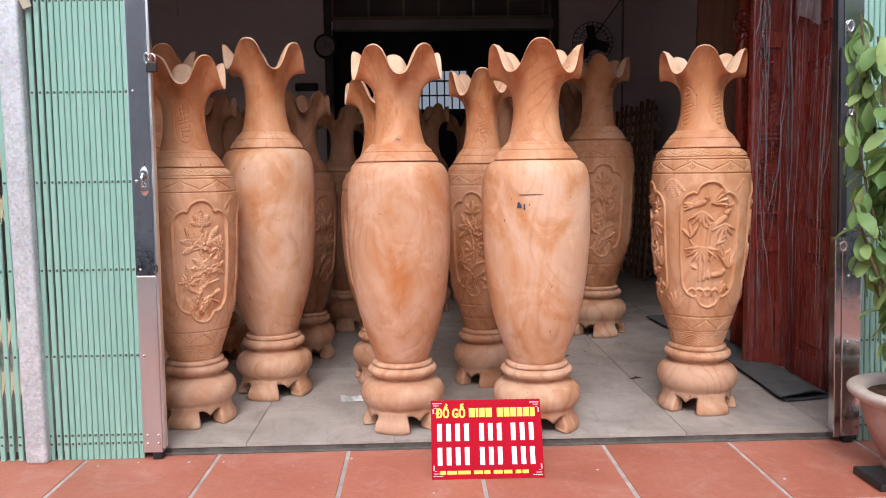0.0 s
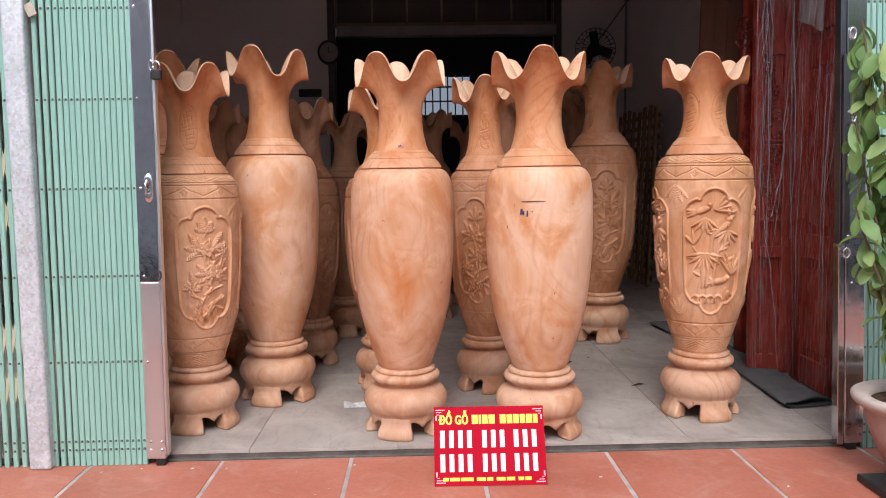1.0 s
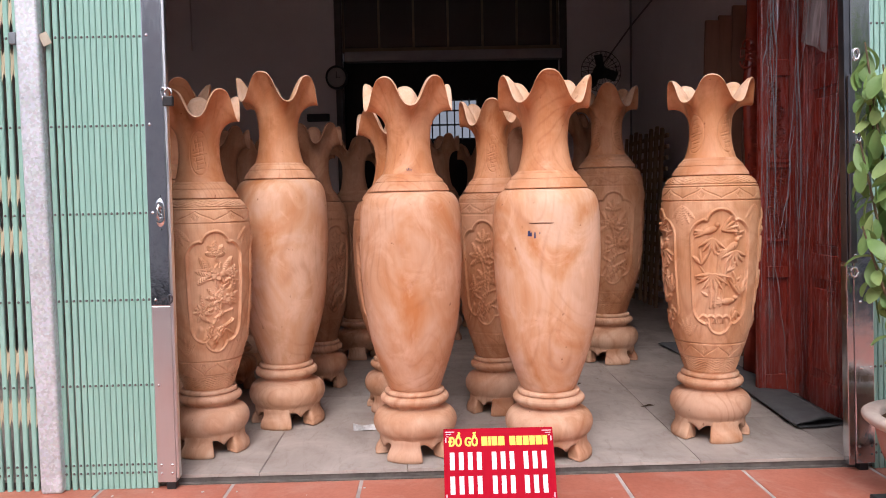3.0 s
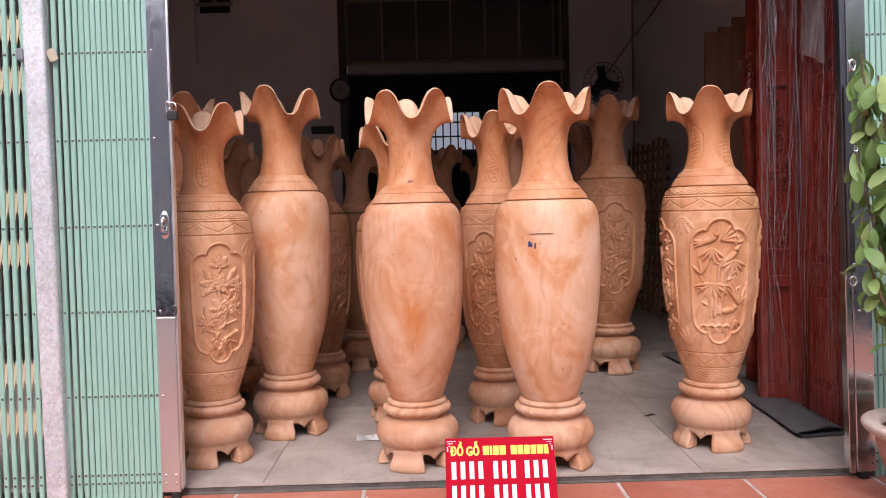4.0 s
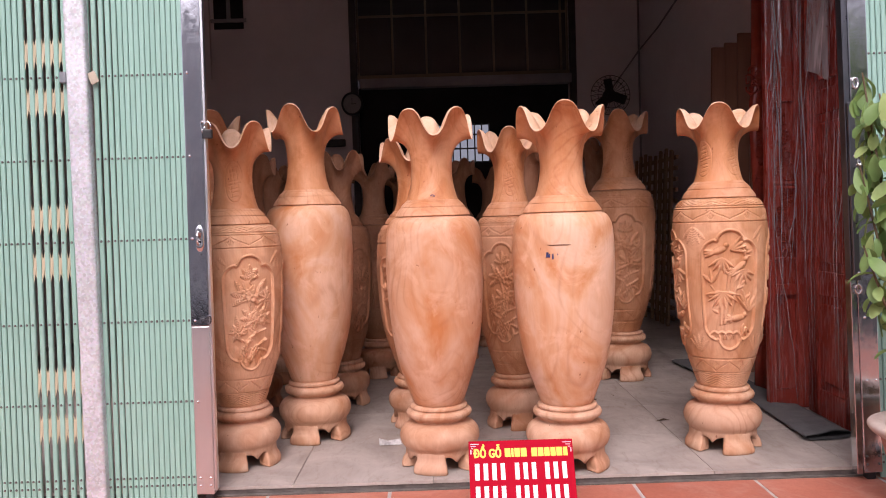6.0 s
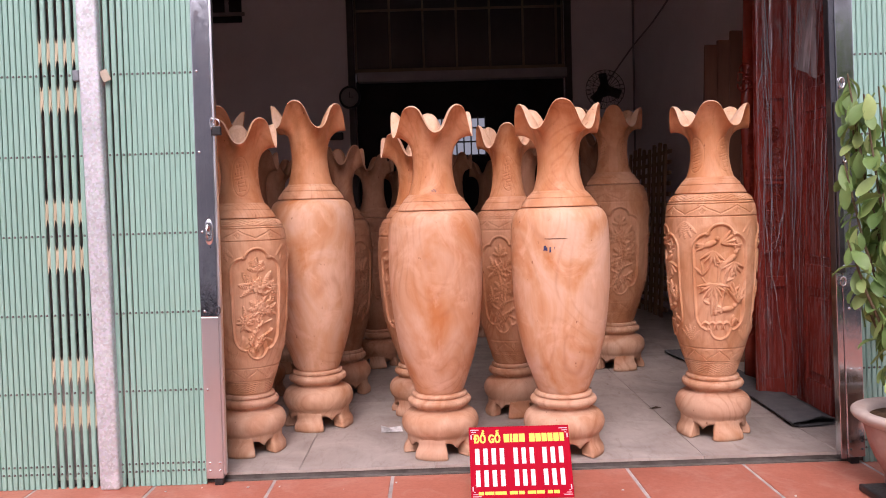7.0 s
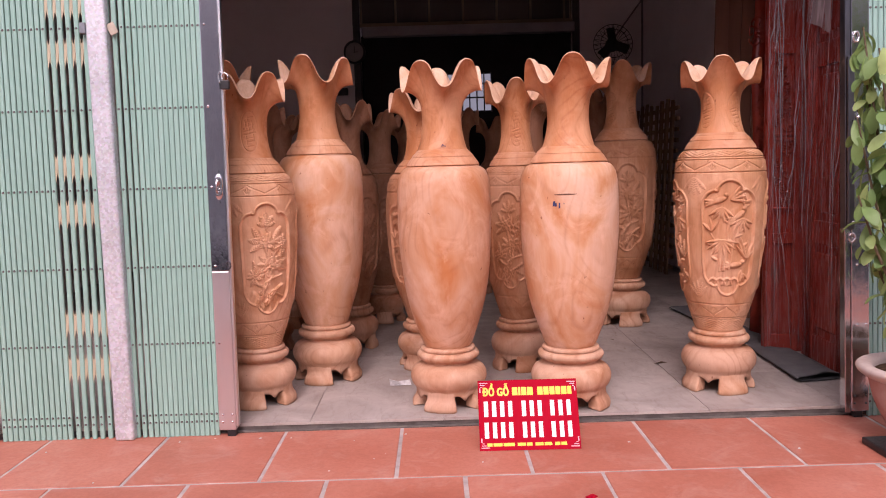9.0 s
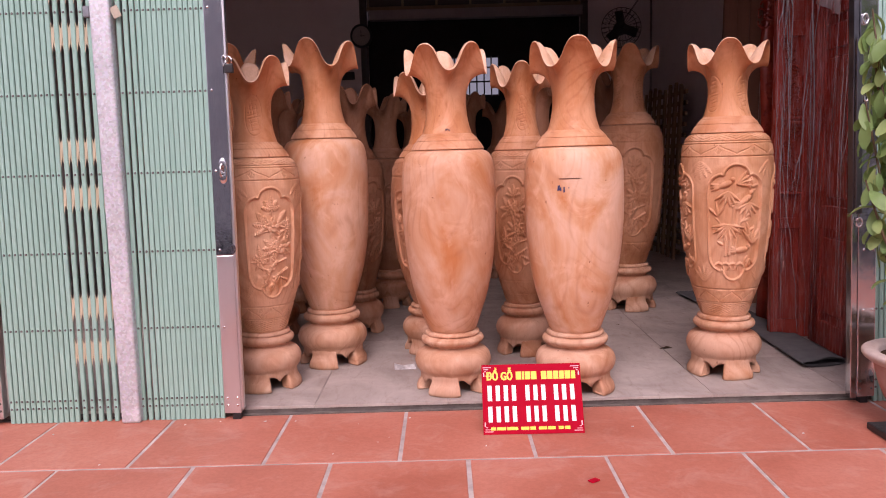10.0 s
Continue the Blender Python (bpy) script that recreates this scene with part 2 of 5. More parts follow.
TIN = simple("grey_clip", (0.20, 0.22, 0.24), (0.30, 0.32, 0.34), 20, 0.4, 0.6)


def leafy(nt, b):
    oi = nt.nodes.new("ShaderNodeObjectInfo")
    c = ramp(nt, oi.outputs["Random"], [(0.0, (0.13, 0.24, 0.07)), (0.6, (0.25, 0.40, 0.13)), (1.0, (0.44, 0.58, 0.22))])
    f = noise_tex(nt, coords(nt, (1, 1, 1), True), 30, 4)
    c = mix(nt, 0.5, c, ramp(nt, f, [(0.3, (0.7, 0.7, 0.6)), (0.7, (1, 1, 1))]), "MULTIPLY")
    nt.links.new(c, b.inputs["Base Color"])
    b.inputs["Subsurface Weight"].default_value = 0.0
    tr = nt.nodes.new("ShaderNodeBsdfTranslucent")
    nt.links.new(c, tr.inputs[0])
    ms = nt.nodes.new("ShaderNodeMixShader")
    ms.inputs[0].default_value = 0.3
    nt.links.new(b.outputs[0], ms.inputs[1])
    nt.links.new(tr.outputs[0], ms.inputs[2])
    nt.links.new(ms.outputs[0], nt.nodes["Material Output"].inputs[0])


LEAF = mat("green_leaf", leafy, 0.5)


def film(nt, b):
    tr = nt.nodes.new("ShaderNodeBsdfTransparent")
    tr.inputs[0].default_value = (0.93, 0.92, 0.93, 1)
    gl = nt.nodes.new("ShaderNodeBsdfGlossy")
    gl.inputs["Roughness"].default_value = 0.09
    df = nt.nodes.new("ShaderNodeBsdfDiffuse")
    df.inputs[0].default_value = (0.55, 0.52, 0.55, 1)
    f = noise_tex(nt, coords(nt, (1, 9, 0.5)), 7, 4, 0.6, 0.5)
    fac = ramp(nt, f, [(0.40, (0.02,) * 3), (0.60, (0.08,) * 3), (0.70, (0.40,) * 3)])
    m1 = nt.nodes.new("ShaderNodeMixShader")
    m1.inputs[0].default_value = 0.3
    nt.links.new(gl.outputs[0], m1.inputs[1])
    nt.links.new(df.outputs[0], m1.inputs[2])
    m2 = nt.nodes.new("ShaderNodeMixShader")
    nt.links.new(fac, m2.inputs[0])
    nt.links.new(tr.outputs[0], m2.inputs[1])
    nt.links.new(m1.outputs[0], m2.inputs[2])
    nt.links.new(m2.outputs[0], nt.nodes["Material Output"].inputs[0])


FILM = mat("clear_plastic_film", film)


# Film with a whiter diffuse share, in place of glints from the sky.
def fold_film(nt, b):
    film(nt, b)
    for n in nt.nodes:
        if n.type == "VALTORGB":
            n.color_ramp.elements[0].color = (0.38, 0.38, 0.38, 1)
            n.color_ramp.elements[1].color = (0.55, 0.55, 0.55, 1)
            n.color_ramp.elements[2].color = (0.85, 0.85, 0.85, 1)
        elif n.type == "BSDF_DIFFUSE":
            n.inputs[0].default_value = (0.78, 0.74, 0.76, 1)
        elif n.type == "MIX_SHADER" and not n.inputs[0].is_linked:
            n.inputs[0].default_value = 0.62


FOLD = mat("whitened_plastic_film", fold_film)


def glass(nt, b):
    b.inputs["Base Color"].default_value = (0.05, 0.047, 0.047, 1)


GLASS_DARK = mat("dark_window_glass", glass, 0.06)


def daylight(nt, b):
    em = nt.nodes.new("ShaderNodeEmission")
    em.inputs[0].default_value = (0.80, 0.88, 1.0, 1)
    em.inputs[1].default_value = 0.22
    nt.links.new(em.outputs[0], nt.nodes["Material Output"].inputs[0])


DAYLIGHT = mat("daylight_beyond", daylight)


# ---------------------------------------------------------------- mesh helpers
def mesh_of(name, bm, material, smooth=False):
    me = bpy.data.meshes.new(name)
    bm.normal_update()
    bm.to_mesh(me)
    bm.free()
    me.materials.append(material)
    if smooth:
        me.polygons.foreach_set("use_smooth", [True] * len(me.polygons))
    return me


def part(name, bm, material, parent=None, label="", smooth=False, at=None):
    me = bm if isinstance(bm, bpy.types.Mesh) else mesh_of(name, bm, material, smooth)
    ob = new(name, me)
    if parent is not None:
        ob.parent = parent
    if at is not None:
        ob.matrix_basis = at
    return tagged(ob, label)


def thing(name, label, category, at=None, group="", kind=""):
    ob = new(name)
    ob.empty_display_size = 0.05
    if at is not None:
        ob.matrix_basis = at
    return tagged(ob, label, category, group, kind)


def box(x0, x1, y0, y1, z0, z1, bevel=0.0, seg=1, bm=None):
    bm2 = bmesh.new()
    bmesh.ops.create_cube(bm2, size=1, matrix=Matrix.Translation(((x0 + x1) / 2, (y0 + y1) / 2, (z0 + z1) / 2)) @ Matrix.Diagonal((x1 - x0, y1 - y0, z1 - z0, 1)))
    if bevel:
        bmesh.ops.bevel(bm2, geom=bm2.edges[:], offset=bevel, segments=seg, affect="EDGES", profile=0.5)
    if bm is None:
        return bm2
    me = bpy.data.meshes.new("tmp")
    bm2.to_mesh(me)
    bm2.free()
    bm.from_mesh(me)
    bpy.data.meshes.remove(me)
    return bm


def grid_mesh(name, P, material, wrap=True, smooth=True, close=False):
    """A mesh from an array rows x columns x 3, the columns joined round."""
    nr, nc = P.shape[:2]
    me = bpy.data.meshes.new(name)
    i, j = np.meshgrid(np.arange(nr - 1), np.arange(nc if wrap else nc - 1), indexing="ij")
    j2 = (j + 1) % nc
    F = np.stack([i * nc + j, i * nc + j2, (i + 1) * nc + j2, (i + 1) * nc + j], -1).reshape(-1, 4)
    me.vertices.add(nr * nc)
    me.vertices.foreach_set("co", P.reshape(-1).astype(np.float32))
    me.loops.add(F.size)
    me.loops.foreach_set("vertex_index", F.reshape(-1).astype(np.int32))
    me.polygons.add(len(F))
    me.polygons.foreach_set("loop_start", np.arange(0, F.size, 4, dtype=np.int32))
    me.polygons.foreach_set("use_smooth", np.full(len(F), smooth))
    me.update(calc_edges=True)
    me.validate()
    me.materials.append(material)
    return me


def spline(knots, n, smooth=True):
    """n points along a profile of (radius, height) knots."""
    K = np.array(knots, float)
    if smooth:
        for _ in range(2):
            Q = 0.75 * K[:-1] + 0.25 * K[1:]
            R = 0.25 * K[:-1] + 0.75 * K[1:]
            K = np.vstack([K[:1], np.stack([Q, R], 1).reshape(-1, 2), K[-1:]])
    d = np.r_[0, np.cumsum(np.hypot(*np.diff(K, axis=0).T))]
    s = np.linspace(0, d[-1], n)
    return np.stack([np.interp(s, d, K[:, 0]), np.interp(s, d, K[:, 1])], 1)


def lathe(name, prof, nc, material):
    a = np.linspace(0, 2 * np.pi, nc, endpoint=False)
    P = np.stack([prof[:, :1] * np.cos(a), prof[:, :1] * np.sin(a), np.repeat(prof[:, 1:], nc, 1)], -1)
    return grid_mesh(name, P, material)


def tube(points, radius, bm=None, n=8):
    """A round bar along points."""
    bm = bm or bmesh.new()
    pts = [Vector(p) for p in points]
    rings = []
    for k, p in enumerate(pts):
        d = (pts[min(k + 1, len(pts) - 1)] - pts[max(k - 1, 0)]).normalized()
        u = d.orthogonal().normalized() if abs(d.z) > 0.99 else d.cross(Vector((0, 0, 1))).normalized()
        v = d.cross(u)
        r = radius[k] if isinstance(radius, (list, tuple)) else radius
        rings.append([bm.verts.new(p + r * (math.cos(2 * math.pi * i / n) * u + math.sin(2 * math.pi * i / n) * v)) for i in range(n)])
    for a, b in zip(rings, rings[1:]):
        for i in range(n):
            bm.faces.new((a[i], a[(i + 1) % n], b[(i + 1) % n], b[i]))
    bm.faces.new(rings[0][::-1])
    bm.faces.new(rings[-1])
    return bm


# ---------------------------------------------------------------- the setting
PAVE = -0.033
BACK, RIGHT, LEFT, TOP = 6.0, 2.62, -3.3, 3.7

ground = part("ground", box(-60, 60, -60, 30, -0.30, -0.060), ASPHALT)
tagged(ground, "dark grey asphalt street in front of the shop", "street", kind="structure")
pavement = part("pavement", box(-6, 7, -3.2, 0.0385, -0.059, -0.0362), MORTAR)
tagged(pavement, "red clay tile pavement with grey mortar joints", "pavement", kind="structure")
floor = part("floor", box(LEFT, RIGHT, 0.039, BACK, -0.20, -0.0135), GROUT)
tagged(floor, "pale stone tiled shop floor with smears", "floor", kind="structure")
wall_back = thing("wall_back", "grey plaster back wall of the shop", "wall", kind="structure")
wx0, wx1, wz0, wz1 = -0.64, 1.80, 2.70, 3.66
for nm, bx in (("masonry", (LEFT - 0.2, -2.32, BACK, BACK + 0.2, -0.2, TOP)), ("masonry", (-2.32, -1.89, BACK, BACK + 0.2, -0.2, 2.74)), ("masonry", (-1.89, wx0, BACK, BACK + 0.2, -0.2, TOP)),
               ("masonry", (wx1, RIGHT + 0.2, BACK, BACK + 0.2, -0.2, TOP)), ("masonry", (wx0, wx1, BACK, BACK + 0.2, wz1, TOP)), ("masonry", (-2.32, -1.89, BACK + 0.06, BACK + 0.2, 2.74, TOP))):
    part(nm, box(*bx), PLASTER, wall_back)
wall_right = part("wall_right", box(RIGHT, RIGHT + 0.2, 0.0, BACK - 0.001, -0.2, TOP), PLASTER)
tagged(wall_right, "grey plaster side wall of the shop", "wall", kind="structure")
wall_left = part("wall_left", box(LEFT - 0.2, LEFT, 0.0, BACK - 0.001, -0.2, TOP), PLASTER)
tagged(wall_left, "grey plaster side wall of the shop", "wall", kind="structure")
wall_front = thing("wall_front", "plastered shop front above and beside the gate", "wall", kind="structure")
part("masonry", box(-9, -2.6, 0.075, 0.30, -0.2, 4.4), PLASTER_OUT, wall_front)
part("masonry", box(2.45, 9, 0.075, 0.30, -0.2, 4.4), PLASTER_OUT, wall_front)
part("masonry", box(-2.599, 2.449, 0.075, 0.30, 2.58, 4.4), PLASTER_OUT, wall_front)
# Added wall, never in view: gives the steel plates something besides sky to reflect.
wall_street = part("wall_street", box(-14, 14, -8.4, -8.0, -0.2, 4.2), SHADE)
tagged(wall_street, "plain grey wall added out of view across the street", "wall", kind="structure")
ceiling = part("ceiling", box(LEFT - 0.2, RIGHT + 0.2, 0.3, BACK + 0.2, TOP + 0.001, TOP + 0.2), CEIL)
tagged(ceiling, "plain painted shop ceiling", "ceiling", kind="structure")
threshold = thing("threshold", "dark metal gate track along the doorway floor", "threshold", kind="structure")
part("rail", box(-2.6, 2.45, 0.014, 0.033, -0.0355, -0.029, 0.002), RAIL, threshold)
part("nosing", box(-2.6, 2.45, 0.0365, 0.0388, -0.0355, -0.0138), RAIL, threshold)

# ---------------------------------------------------------------- door and window at the back
door_1 = thing("door_1", "back doorway with its darkness painted black, under a gridded transom window", "door", pose(0, BACK, 0), kind="structure")
# The doorway's darkness is a painted sheet, not an open room.
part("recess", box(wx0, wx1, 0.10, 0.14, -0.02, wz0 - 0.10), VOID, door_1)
part("lintel", box(wx0 + 0.03, wx1 + 0.02, -0.05, 0.09, wz0 - 0.12, wz0 - 0.012, 0.006), SILL, door_1)
part("jamb", box(wx0 - 0.08, wx0, -0.03, 0.09, -0.02, wz1, 0.006), FRAME_DARK, door_1)
part("jamb", box(wx1, wx1 + 0.08, -0.03, 0.09, -0.02, wz1, 0.006), FRAME_DARK, door_1)
part("daylight_pane", box(0.18, 0.86, 0.086, 0.096, 1.72, 2.14), DAYLIGHT, door_1, "bright barred opening to a yard")
for k in range(9):
    part("bar", tube([(0.18 + 0.085 * k, 0.07, 1.70), (0.18 + 0.085 * k, 0.07, 2.16)], 0.008), FRAME_DARK, door_1)
for z in (1.86, 2.02):
    part("bar", box(0.17, 0.87, 0.064, 0.076, z, z + 0.018), FRAME_DARK, door_1)
window_1 = thing("window_1", "dark glazed transom window with thin tan bars", "window", pose(0, BACK, 0), kind="structure")
part("window_sill", box(wx0, wx1, -0.02, 0.09, wz0 - 0.0115, wz0 + 0.03, 0.004), FRAME_TAN, window_1)
cols = [-0.625, -0.227, 0.161, 0.549, 0.937, 1.325, 1.713, 1.785]
for x in cols:
    part("window_frame", box(x - 0.012, x + 0.012, 0.02, 0.06, wz0 + 0.03, wz1, 0.003), FRAME_TAN, window_1)
for a, b in zip(cols, cols[1:]):
    for z0, z1 in ((wz0 + 0.03, 3.395), (3.42, wz1)):
        part("pane", box(a + 0.0125, b - 0.0125, 0.036, 0.042, z0 + 0.001, z1 - 0.001), GLASS_DARK, window_1)
    part("window_frame", box(a + 0.0125, b - 0.0125, 0.022, 0.058, 3.3955, 3.4195, 0.002), FRAME_TAN, window_1)
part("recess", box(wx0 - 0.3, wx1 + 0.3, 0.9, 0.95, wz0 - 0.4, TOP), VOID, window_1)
window_2 = thing("window_2", "small vent window above a recessed wall panel", "window", pose(0, BACK + 0.06, 0), kind="structure")
part("window_frame", box(-2.31, -1.90, -0.030, -0.004, 3.395, 3.435, 0.003), SILL, window_2)
part("window_frame", box(-2.125, -2.085, -0.030, -0.004, 3.4355, TOP, 0.003), SILL, window_2)
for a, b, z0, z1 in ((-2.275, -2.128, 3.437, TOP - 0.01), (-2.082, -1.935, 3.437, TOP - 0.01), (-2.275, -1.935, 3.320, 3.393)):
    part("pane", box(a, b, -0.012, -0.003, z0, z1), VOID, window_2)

clock = thing("wall_clock", "round black-rimmed clock hanging on the back wall", "clock", pose(-0.705, BACK - 0.062, 2.405, 90) @ Matrix.Diagonal((0.86, 0.92, 1, 1)))
part("rim", lathe("rim", spline([(0.115, 0.0), (0.118, 0.03), (0.138, 0.035), (0.145, 0.015), (0.145, -0.045), (0.138, -0.06)], 14), 40, BLACK), BLACK, clock)
part("face", lathe("face", np.array([(0.001, 0.012), (0.118, 0.012)]), 40, CLOCKFACE), CLOCKFACE, clock)
part("pointer", box(-0.004, 0.004, -0.01, 0.07, 0.0125, 0.015), BLACK, clock)
part("pointer", box(-0.01, 0.05, -0.003, 0.003, 0.0155, 0.018), BLACK, clock)
shelf = part("wall_box", box(-1.05, -0.80, BACK - 0.06, BACK - 0.002, 1.925, 2.01, 0.008), BLACK)
tagged(shelf, "small black box fixed to the back wall", "wall box")

# ---------------------------------------------------------------- vases
BODY = [(0.088, 0.262), (0.104, 0.272), (0.113, 0.29), (0.132, 0.345), (0.158, 0.42), (0.178, 0.50), (0.193, 0.60), (0.203, 0.72), (0.207, 0.82), (0.207, 0.92), (0.205, 0.98), (0.199, 1.025), (0.186, 1.053), (0.173, 1.066), (0.160, 1.0725), (0.146, 1.0745), (0.140, 1.0745)]
NECK = [(0.118, 1.128), (0.110, 1.142), (0.099, 1.175), (0.090, 1.22), (0.0866, 1.255), (0.0865, 1.268)]


def seg(s, z, ax, az, bx, bz, w, h):
    """The height of a rounded ridge from a to b."""
    dx, dz = bx - ax, bz - az
    t = np.clip(((s - ax) * dx + (z - az) * dz) / (dx * dx + dz * dz + 1e-12), 0, 1)
    d = np.hypot(s - ax - t * dx, z - az - t * dz)
    return h * np.sqrt(np.clip(1 - (d / w) ** 2, 0, 1))


def leaf_relief(s, z, x, y, ang, ln, wd, h, ribbed=True):
    c, sn = math.cos(ang), math.sin(ang)
    u, v = (s - x) * c + (z - y) * sn, -(s - x) * sn + (z - y) * c
    t = np.clip(u / ln, 0, 1)
    half = wd * np.sqrt(np.clip(np.sin(np.pi * t), 0, 1)) + 1e-9
    q = np.clip(1 - np.abs(v) / half, 0, 1)
    inside = (u > 0) & (u < ln)
    ribs = 0.75 + 0.25 * np.cos((u + 0.9 * np.abs(v)) * 2 * np.pi / 0.0105)
    if not ribbed:
        half = wd * np.clip(np.sin(np.pi * t ** 0.75), 0, 1) + 1e-9
        q = np.clip(1 - np.abs(v) / half, 0, 1)
        ribs = 0.8 + 0.2 * np.clip(np.abs(v) / 0.002, 0, 1)
    return np.where(inside, h * np.sqrt(q) * ribs, 0)


def flower_relief(s, z, x, y, r, n, h):
    d, a = np.hypot(s - x, z - y), np.arctan2(z - y, s - x)
    edge = r * (0.72 + 0.28 * np.abs(np.cos(a * n / 2)))
    pet = np.where(d < edge, h * (0.45 + 0.55 * np.sqrt(np.clip(d / edge, 0, 1)) * np.abs(np.cos(a * n / 2)) ** 0.5), 0)
    return np.maximum(pet, 1.25 * h * np.sqrt(np.clip(1 - (d / (0.3 * r)) ** 2, 0, 1)))


def panel_distance(s, z, zc, hw, hh):
    """Signed distance to a cartouche: an upright oblong with round corners, a lobe at each end and a cusp beside it."""
    x, y = np.abs(s), np.abs(z - zc)
    q = np.hypot(np.maximum(x - (hw - 0.062), 0), np.maximum(y - (hh - 0.102), 0)) - 0.062
    lobe = np.hypot(x, y - (hh - 0.055)) - 0.055
    cusp = 0.011 - np.hypot(x - 0.060, y - (hh - 0.033))
    return np.maximum(np.minimum(q, lobe), cusp)


def art_blossom(s, z, zc):
    """Blossoming boughs with leaves over a gnarled trunk."""
    h = np.zeros_like(s)
    for ax, az, bx, bz, w in ((-0.05, -0.205, -0.02, -0.13, 0.017), (-0.02, -0.13, 0.02, -0.09, 0.012), (0.02, -0.09, -0.01, -0.02, 0.008), (-0.01, -0.02, 0.04, 0.03, 0.007), (0.04, 0.03, 0.0, 0.09, 0.006), (0.0, 0.09, 0.005, 0.17, 0.005),
                              (-0.02, -0.13, -0.07, -0.10, 0.007), (0.0, -0.2, 0.03, -0.15, 0.015), (0.03, -0.15, 0.075, -0.12, 0.010), (0.03, -0.15, 0.085, -0.175, 0.008), (0.04, 0.03, 0.085, 0.055, 0.005), (0.0, 0.06, -0.05, 0.05, 0.005), (-0.01, -0.21, 0.01, -0.16, 0.013), (0.02, -0.09, 0.07, -0.075, 0.006)):
        bark = 0.72 + 0.28 * np.sin(s * 420 + 2.5 * np.sin(z * 170)) if w > 0.0075 else 1.0
        wob = 0.004 * np.sin(z * 130) + 0.003 * np.sin(z * 290 + 1)
        h = np.maximum(h, seg(s + wob, z, ax, zc + az, bx, zc + bz, 0.85 * w, min(0.010, w * 0.9)) * bark)
    for x, y, r in ((0.005, 0.075, 0.028), (-0.02, 0.085, 0.020), (0.045, -0.015, 0.030), (0.018, -0.03, 0.018), (0.07, 0.06, 0.016), (-0.065, -0.085, 0.018), (0.065, -0.02, 0.016)):
        h = np.maximum(h, flower_relief(s, z, x, zc + y, r, 5, 0.010))
        for k in range(6):
            a = 1.047 * k + 20 * x
            h = np.maximum(h, leaf_relief(s, z, x + 0.8 * r * math.cos(a), zc + y + 0.8 * r * math.sin(a), a + 0.3, 0.030, 0.008, 0.0075, False))
    for x, y, a, ln, wd in ((0, 0.155, 2.3, 0.05, 0.014), (0, 0.155, 1.57, 0.055, 0.013), (0, 0.155, 0.8, 0.05, 0.014), (0, 0.15, 2.9, 0.045, 0.012), (0, 0.15, 0.25, 0.045, 0.012), (-0.03, 0.08, 2.1, 0.075, 0.014), (-0.03, 0.075, 2.9, 0.06, 0.014), (-0.035, 0.065, 3.7, 0.055, 0.013),
                           (0.03, 0.085, 0.9, 0.075, 0.014), (0.03, 0.08, 0.3, 0.05, 0.013), (0.0, -0.02, 2.4, 0.055, 0.012), (0.0, -0.025, 3.1, 0.05, 0.012), (0.07, 0.0, 1.1, 0.05, 0.012), (0.06, -0.03, -0.5, 0.045, 0.012), (-0.06, -0.08, 1.7, 0.075, 0.011), (-0.06, -0.085, 2.6, 0.045, 0.012), (-0.06, -0.09, 0.5, 0.05, 0.012), (0.085, 0.07, 1.5, 0.04, 0.010)):
        h = np.maximum(h, leaf_relief(s, z, x, zc + y, a, ln, wd, 0.008))
    r = np.random.RandomState(5)
    for k in range(6):
        x, y = r.uniform(-0.075, 0.075), r.uniform(-0.10, 0.12)
        h = np.maximum(h, leaf_relief(s, z, x, zc + y, r.uniform(0, 6.28), r.uniform(0.026, 0.042), 0.008, 0.0055))
    rock = 0.006 * (0.5 + 0.5 * np.sin(s * 130 + np.sin(z * 90))) * np.clip((zc - 0.165 - z + 0.03 * np.sin(s * 60)) / 0.02, 0, 1)
    return np.maximum(h, rock)


